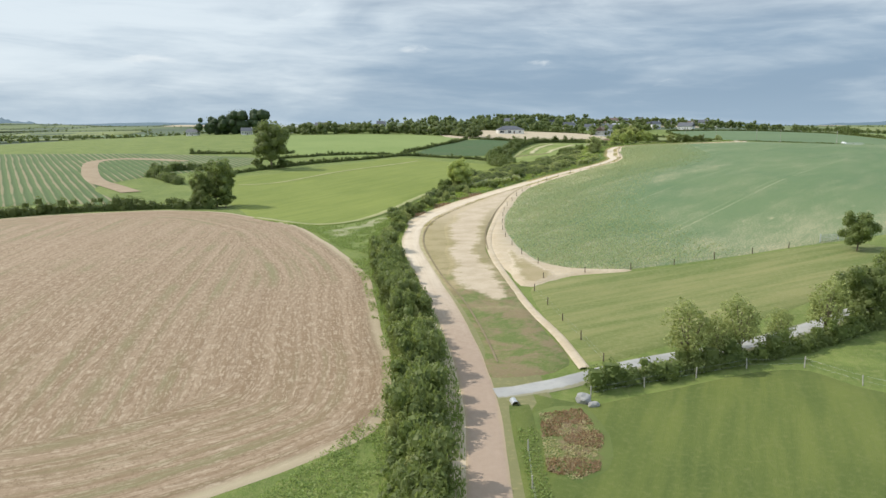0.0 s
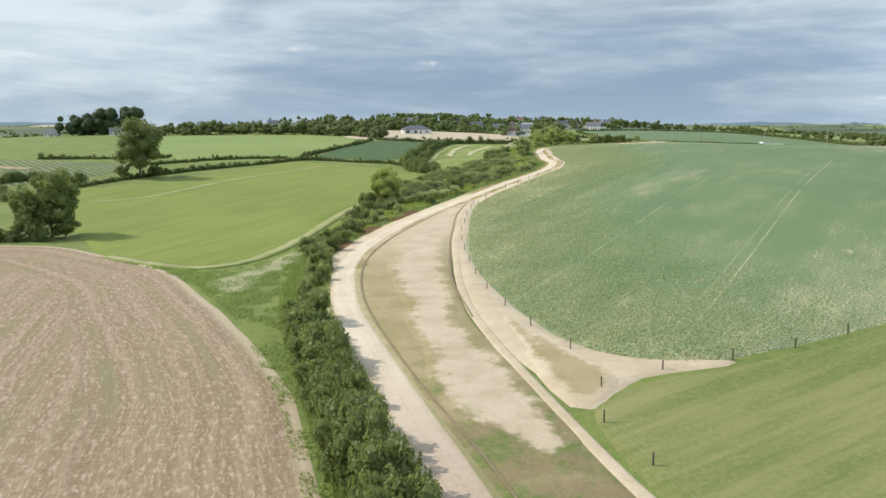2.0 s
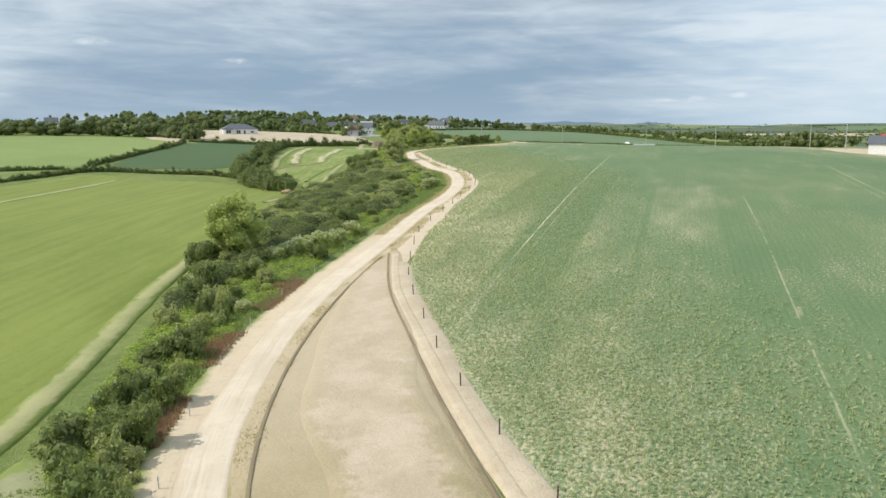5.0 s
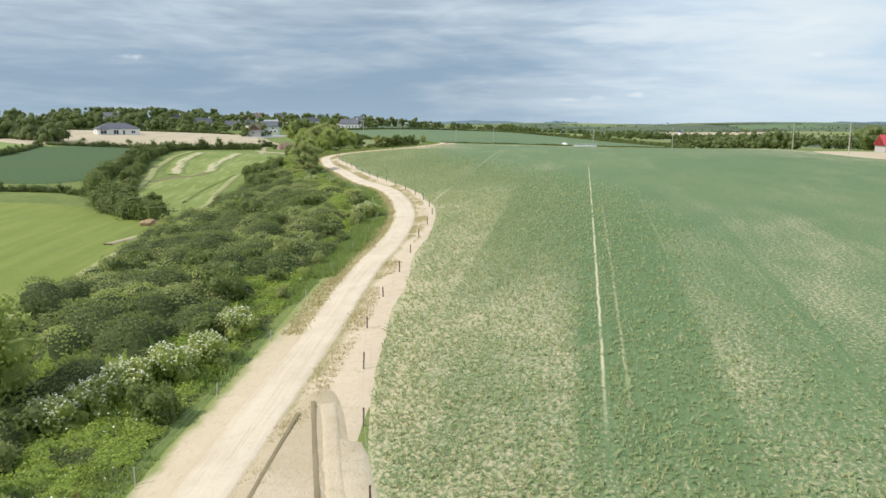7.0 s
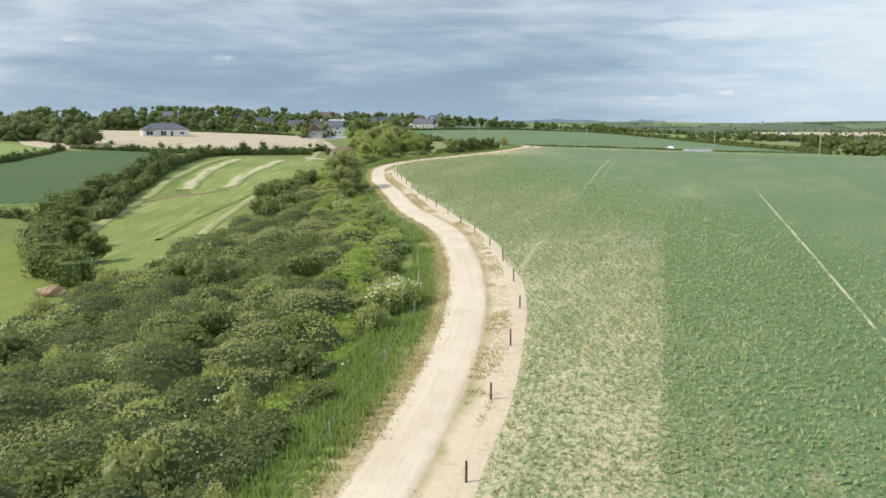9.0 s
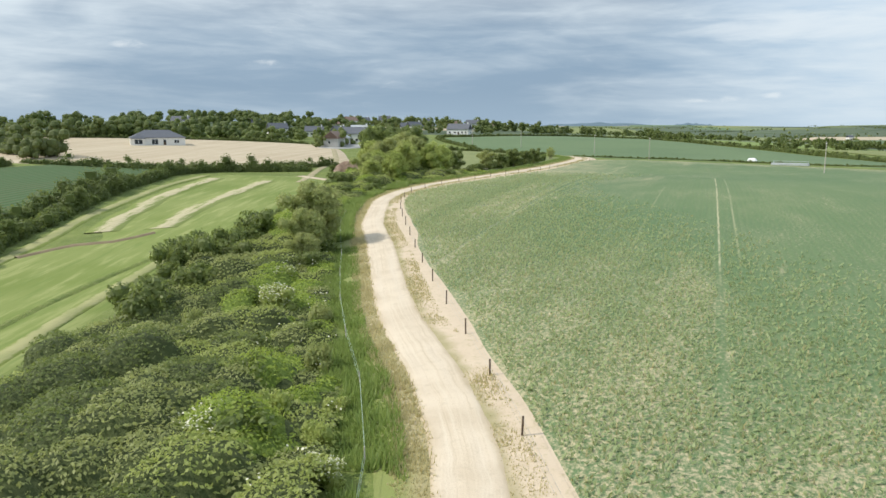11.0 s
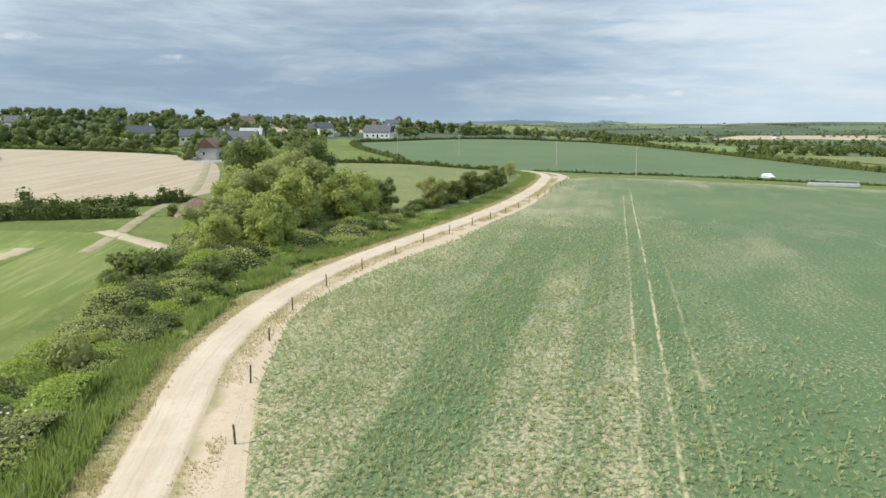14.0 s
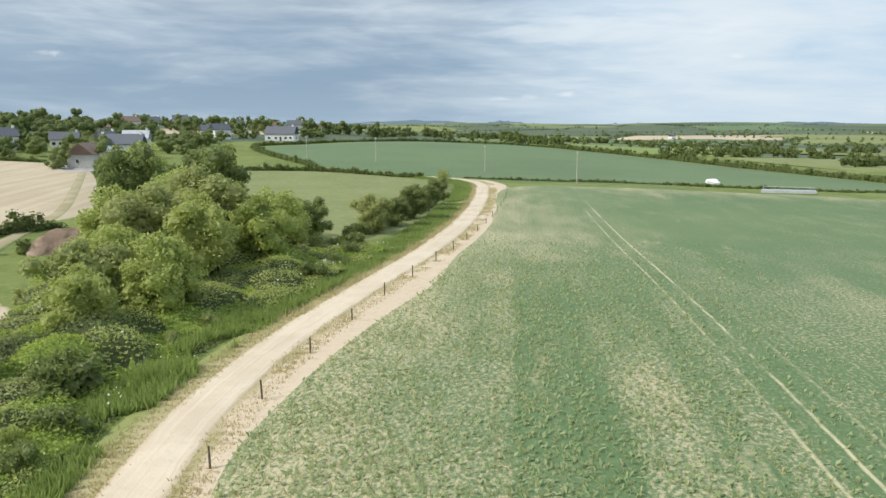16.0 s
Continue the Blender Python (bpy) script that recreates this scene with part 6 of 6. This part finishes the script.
# ---- fences and poles ----
def fence(name, posts, tall, radius, wires, material, wire, label, wire_r=0.006):
    """Posts with strained wires between them; each post a part of the fence."""
    root = new(name)
    bm = bmesh.new()
    bmesh.ops.create_cone(bm, cap_ends=True, segments=7, radius1=radius * 1.1, radius2=radius * 0.95, depth=tall + 0.4)
    me = bpy.data.meshes.new("post")
    bm.to_mesh(me)
    bm.free()
    me.materials.append(material)
    tops = []
    for i, (x, y) in enumerate(posts):
        s = rng.uniform(0.9, 1.08)
        z = h1(x, y)
        part("post", me, root, m=Matrix.Translation((x, y, z + (tall + 0.4) / 2 * s - 0.4)) @ pose(0, 0, 0, rng.normal(0, 1.6), rng.normal(0, 1.6), rng.uniform(0, 360)) @ Matrix.Diagonal((1, 1, s, 1)))
        tops.append((x, y, z))
    for h in wires:
        verts, faces = [], []
        for a, b in zip(tops[:-1], tops[1:]):
            mid = tuple((p + q) / 2 for p, q in zip(a, b))
            tube(verts, faces, (a[0], a[1], a[2] + h), (mid[0], mid[1], mid[2] + h - 0.05), wire_r, wire_r, 3)
            tube(verts, faces, (mid[0], mid[1], mid[2] + h - 0.05), (b[0], b[1], b[2] + h), wire_r, wire_r, 3)
        part("wire", mesh_of("wire", verts, faces, wire), root, "thin strained wire")
    return tagged(root, label, "fence")


EDGE = [(16.2, 126), (14.4, 134), (13, 149), (13, 163), (15.6, 190), (19.4, 208), (23, 222), (28.5, 236), (35, 250), (41, 258.5), (46.3, 266), (51.3, 273.5), (57, 282), (62.5, 289.8), (67.5, 299.4), (73.6, 315.8), (78.4, 334.9), (81.4, 349), (83, 357.1), (86.9, 375.1), (90.5, 390.1), (95.2, 409.1),
        (98.8, 421.3), (101.6, 429.1), (105.2, 437.2), (109.3, 443.6), (115.3, 450.6), (120.9, 456.1), (133.1, 467.4), (150, 482), (174, 505), (200, 533), (219, 556)]
fence("crop_fence", along(EDGE, 9.0), 1.25, 0.06, (0.55, 1.05), M_POST, M_WIRE, "dark timber posts and wire along the crop")
fence("rope_fence", along([(-9, 172), (-5.6, 190), (1, 210), (9, 226), (18, 239), (28, 253), (38, 268), (49, 284), (57, 297), (65, 317), (70, 333), (73.2, 353), (76, 367), (79.5, 382), (84, 403), (89, 419)], 11.0), 1.1, 0.04, (0.6, 1.0), M_POLE, M_ROPE, "slim posts with pale green rope beside the track", 0.008)
fence("paddock_fence", along([(17.5, 79), (15.6, 92), (14.2, 104), (13.8, 113), (20.5, 117.6), (37, 120), (66, 129)], 7.5), 1.15, 0.07, (0.5, 1.0), M_POST, M_WIRE, "dark posts and wire round the paddock")
fence("field_fence", along([(14.5, 70.5), (22, 72.8), (36, 75.8), (43, 67.6), (58, 57)], 6.0), 1.15, 0.06, (0.5, 1.0), M_POLE, M_WIRE, "pale posts and wire round the mown field")
fence("field_fence", along([(6.6, 30), (6.9, 56), (8, 65)], 6.0), 1.2, 0.05, (0.6, 1.1), M_POLE, M_WIRE, "pale posts and wire beside the track")


def utility_pole(x, y, tall=9.0):
    root = new("utility_pole")
    root.matrix_world = pose(x, y, h1(x, y), 0, 0, 35)
    verts, faces = [], []
    tube(verts, faces, (0, 0, -0.5), (0, 0, tall), 0.17, 0.11, 8)
    part("pole", mesh_of("pole", verts, faces, M_POLE, smooth=True), root)
    part("crossarm", box_mesh("crossarm", -0.9, 0.9, -0.06, 0.06, tall - 0.55, tall - 0.4, M_POLE, 0.01), root)
    for q in (-0.75, 0.0, 0.75):
        v2, f2 = [], []
        tube(v2, f2, (q, 0, tall - 0.42), (q, 0, tall - 0.12 + (0.25 if q == 0 else 0)), 0.05, 0.03, 6)
        part("insulator", mesh_of("insulator", v2, f2, M_FILM), root, "pale ceramic insulator")
    tagged(root, "weathered wooden pole with a crossarm", "utility pole", "poles across the crop")


for x, y in ((249.5, 562), (250, 606), (234, 652), (210, 660), (240, 463), (258, 432), (243, 362), (222, 328)):
    utility_pole(x, y)

def earth_bank(x, y, turn, wide, tall):
    """A worn face of bare earth: leaning back, uneven, with crumbled soil at its foot."""
    verts, faces, n, m = [], [], 28, 9
    for i in range(n):
        a = i / (n - 1)
        for j in range(m):
            b = j / (m - 1)
            top = tall * math.sin(math.pi * min(max(a, 0.02), 0.98)) ** 0.6
            e = float(lattice(a * wide, b * tall * 2 + 40, 0.8, 31)) - 0.5
            verts.append(((a - 0.5) * wide, -1.6 + 2.4 * b ** 1.4 + 0.5 * math.sin(a * 5) + 0.5 * e, top * b + 0.2 * e - 0.25))
    for i in range(n - 1):
        for j in range(m - 1):
            faces.append((i * m + j, (i + 1) * m + j, (i + 1) * m + j + 1, i * m + j + 1))
    ob = new("earth_bank", mesh_of("earth_bank", verts, faces, M_EARTHFACE, smooth=True))
    ob.matrix_world = pose(x, y, h1(x, y), 0, 0, turn)
    tagged(ob, "bare pinkish earth bank below the field", "bank", kind="structure")


earth_bank(110.5, 511, 4, 10, 3.2)
for x, y, q in ((105.5, 512, 0.7), (108.5, 514.5, 0.75), (112, 515, 0.8), (116, 513, 0.9), (95, 456, 1.5), (97.5, 459, 1.3), (93, 452, 1.1)):
    bush_at(x, y, q, q * 1.1, 0)

# trough, wrapped heap, stones and the gate
trough = new("water_trough")
trough.matrix_world = pose(278, 514.5, h1(278, 514.5), 0, 0, -54)
part("tank", box_mesh("tank", -6.5, 6.5, -1.0, 1.0, 0, 0.8, M_STEEL, 0.08), trough)
part("lid", box_mesh("lid", -6.3, 6.3, -0.85, 0.85, 0.8, 0.92, M_STEEL, 0.04), trough, "pale sheet cover")
for q in (-6.0, 0, 6.0):
    part("rail", box_mesh("rail", q - 0.05, q + 0.05, 1.0, 1.1, 0, 1.7, M_STEEL), trough)
part("rail", box_mesh("rail", -6.0, 6.0, 1.02, 1.08, 1.5, 1.6, M_STEEL), trough)
tagged(trough, "long grey metal trough at the crop's edge", "trough")


def lump(name, x, y, sx, sy, sz, material, label, category, seed):
    bm = bmesh.new()
    bmesh.ops.create_icosphere(bm, subdivisions=3, radius=1.0)
    for v in bm.verts:
        n = noise.noise(v.co * 1.6 + Vector((seed, 0, 0))) * 0.28
        v.co = Vector((v.co.x * sx, v.co.y * sy, v.co.z * sz)) * (1 + n)
    me = bpy.data.meshes.new(name)
    bm.to_mesh(me)
    bm.free()
    me.materials.append(material)
    ob = new(name, me)
    ob.matrix_world = pose(x, y, h1(x, y) + sz * 0.45, 0, 0, seed * 40)
    return tagged(ob, label, category)


lump("wrapped_heap", 287, 544, 2.6, 1.6, 1.1, M_FILM, "white plastic wrapped heap by the hedge", "heap", 2)
lump("boulder", 13.6, 69.5, 0.9, 0.7, 0.6, M_STONE, "pale grey boulder beside the lane", "boulder", 3)
lump("boulder", 14.4, 68.4, 0.6, 0.45, 0.35, M_STONE, "pale grey boulder beside the lane", "boulder", 5)
lump("stone_heap", 28.5, 330, 1.5, 1.1, 0.8, M_RUST, "heap of pale stones at the meadow corner", "heap", 4)
gate = new("field_gate")
gate.matrix_world = pose(67.5, 130, h1(67.5, 130), 0, 0, 20)
for q in (-2.0, 2.0):
    part("gate_post", box_mesh("gate_post", q - 0.08, q + 0.08, -0.08, 0.08, -0.3, 1.4, M_STEEL, 0.02), gate)
for k in range(5):
    part("bar", box_mesh("bar", -1.95, 1.95, -0.025, 0.025, 0.2 + k * 0.24, 0.25 + k * 0.24, M_STEEL), gate)
tagged(gate, "grey tubular steel field gate", "gate")
culvert = new("culvert_pipe")
v2, f2 = [], []
tube(v2, f2, (0, -0.6, 0.2), (0, 0.6, 0.2), 0.35, 0.35, 12)
part("ring", mesh_of("ring", v2, f2, M_STEEL), culvert)
culvert.matrix_world = pose(6.9, 69.4, h1(6.9, 69.4), 0, 0, 8)
tagged(culvert, "short dark culvert pipe beside the track", "pipe")


# ---- crop plants over the nearer part of the field ----
def crop_plants():
    r = np.random.default_rng(91)
    edge = curve_through(CROP, 3.0, True)
    a = radians(ROW)
    ca, sa = math.cos(a), math.sin(a)
    alongs, acrosses = np.arange(70, 480, 0.30), np.arange(20, 236, 0.36)
    u, v = np.meshgrid(alongs, acrosses)
    u, v = (u + r.uniform(-0.18, 0.18, u.shape)).ravel(), (v + r.uniform(-0.16, 0.16, v.shape)).ravel()
    x, y = u * ca - v * sa, u * sa + v * ca
    near = off_line(x, y, curve_through(EDGE, 12.0), False)
    k = (near < 36) & inside(x, y, edge)
    k &= r.random(len(x)) < np.clip(1.25 - near / 30, 0.0, 1) * np.clip((480 - u) / 70, 0, 1)
    x, y, u, v, near = x[k], y[k], u[k], v[k], near[k]
    bare = 0.5 * lattice(x, y, 2.2, 22) + 0.4 * lattice(x, y, 11, 23) + np.clip(0.2 - near / 90, -0.1, 0.2)
    for v0, v1, u0, u1, more in BOUTS:
        bare = bare + 1.6 * more * ((v > v0) & (v < v1) & (u > u0) & (u < u1))
    k = r.random(len(x)) > np.clip((bare - 0.36) * 1.1, 0.06, 0.6)
    for off in (81.0, 112.1, 138.8, 166.9):
        k &= np.abs(v - off) > 0.3
    x, y = x[k], y[k]
    z = height(x, y) + 0.19
    out = []
    for i in range(2):
        a, lean = r.uniform(0, 6.28, len(x)), r.normal(0, 0.09, (len(x), 2))
        w, h = r.uniform(0.05, 0.11, len(x)), r.uniform(0.10, 0.30, len(x))
        dx, dy = np.cos(a) * w, np.sin(a) * w
        bx, by = x + r.normal(0, 0.07, len(x)), y + r.normal(0, 0.07, len(x))
        mx2, my2 = bx + lean[:, 0], by + lean[:, 1]
        out.append(np.stack([np.column_stack([bx - dx * 0.3, by - dy * 0.3, z - 0.05]), np.column_stack([mx2 + dx, my2 + dy, z + h * 0.55]), np.column_stack([mx2 + lean[:, 0], my2 + lean[:, 1], z + h]), np.column_stack([mx2 - dx, my2 - dy, z + h * 0.6])], 1))
    k = r.random(len(x)) < 0.30
    x, y, z = x[k], y[k], z[k] - 0.05
    a = r.uniform(0, 6.28, len(x))
    h = r.uniform(0.15, 0.34, len(x))
    dx, dy = np.cos(a) * 0.05, np.sin(a) * 0.05
    lean = r.normal(0, 0.1, (len(x), 2))
    tri = np.stack([np.column_stack([x - dx, y - dy, z]), np.column_stack([x + dx, y + dy, z]), np.column_stack([x + lean[:, 0] + dx * 0.6, y + lean[:, 1] + dy * 0.6, z + h]), np.column_stack([x + lean[:, 0] - dx * 0.6, y + lean[:, 1] - dy * 0.6, z + h])], 1)
    tagged(new("dry_stems", quads_mesh("dry_stems", tri, M_STALK)), "pale dry stems standing in the thin crop", "crop", kind="stuff")
    return tagged(new("crop_plants", quads_mesh("crop_plants", np.concatenate(out), M_CROPLEAF)), "leafy green crop plants in drills", "crop", kind="stuff")


crop_plants()
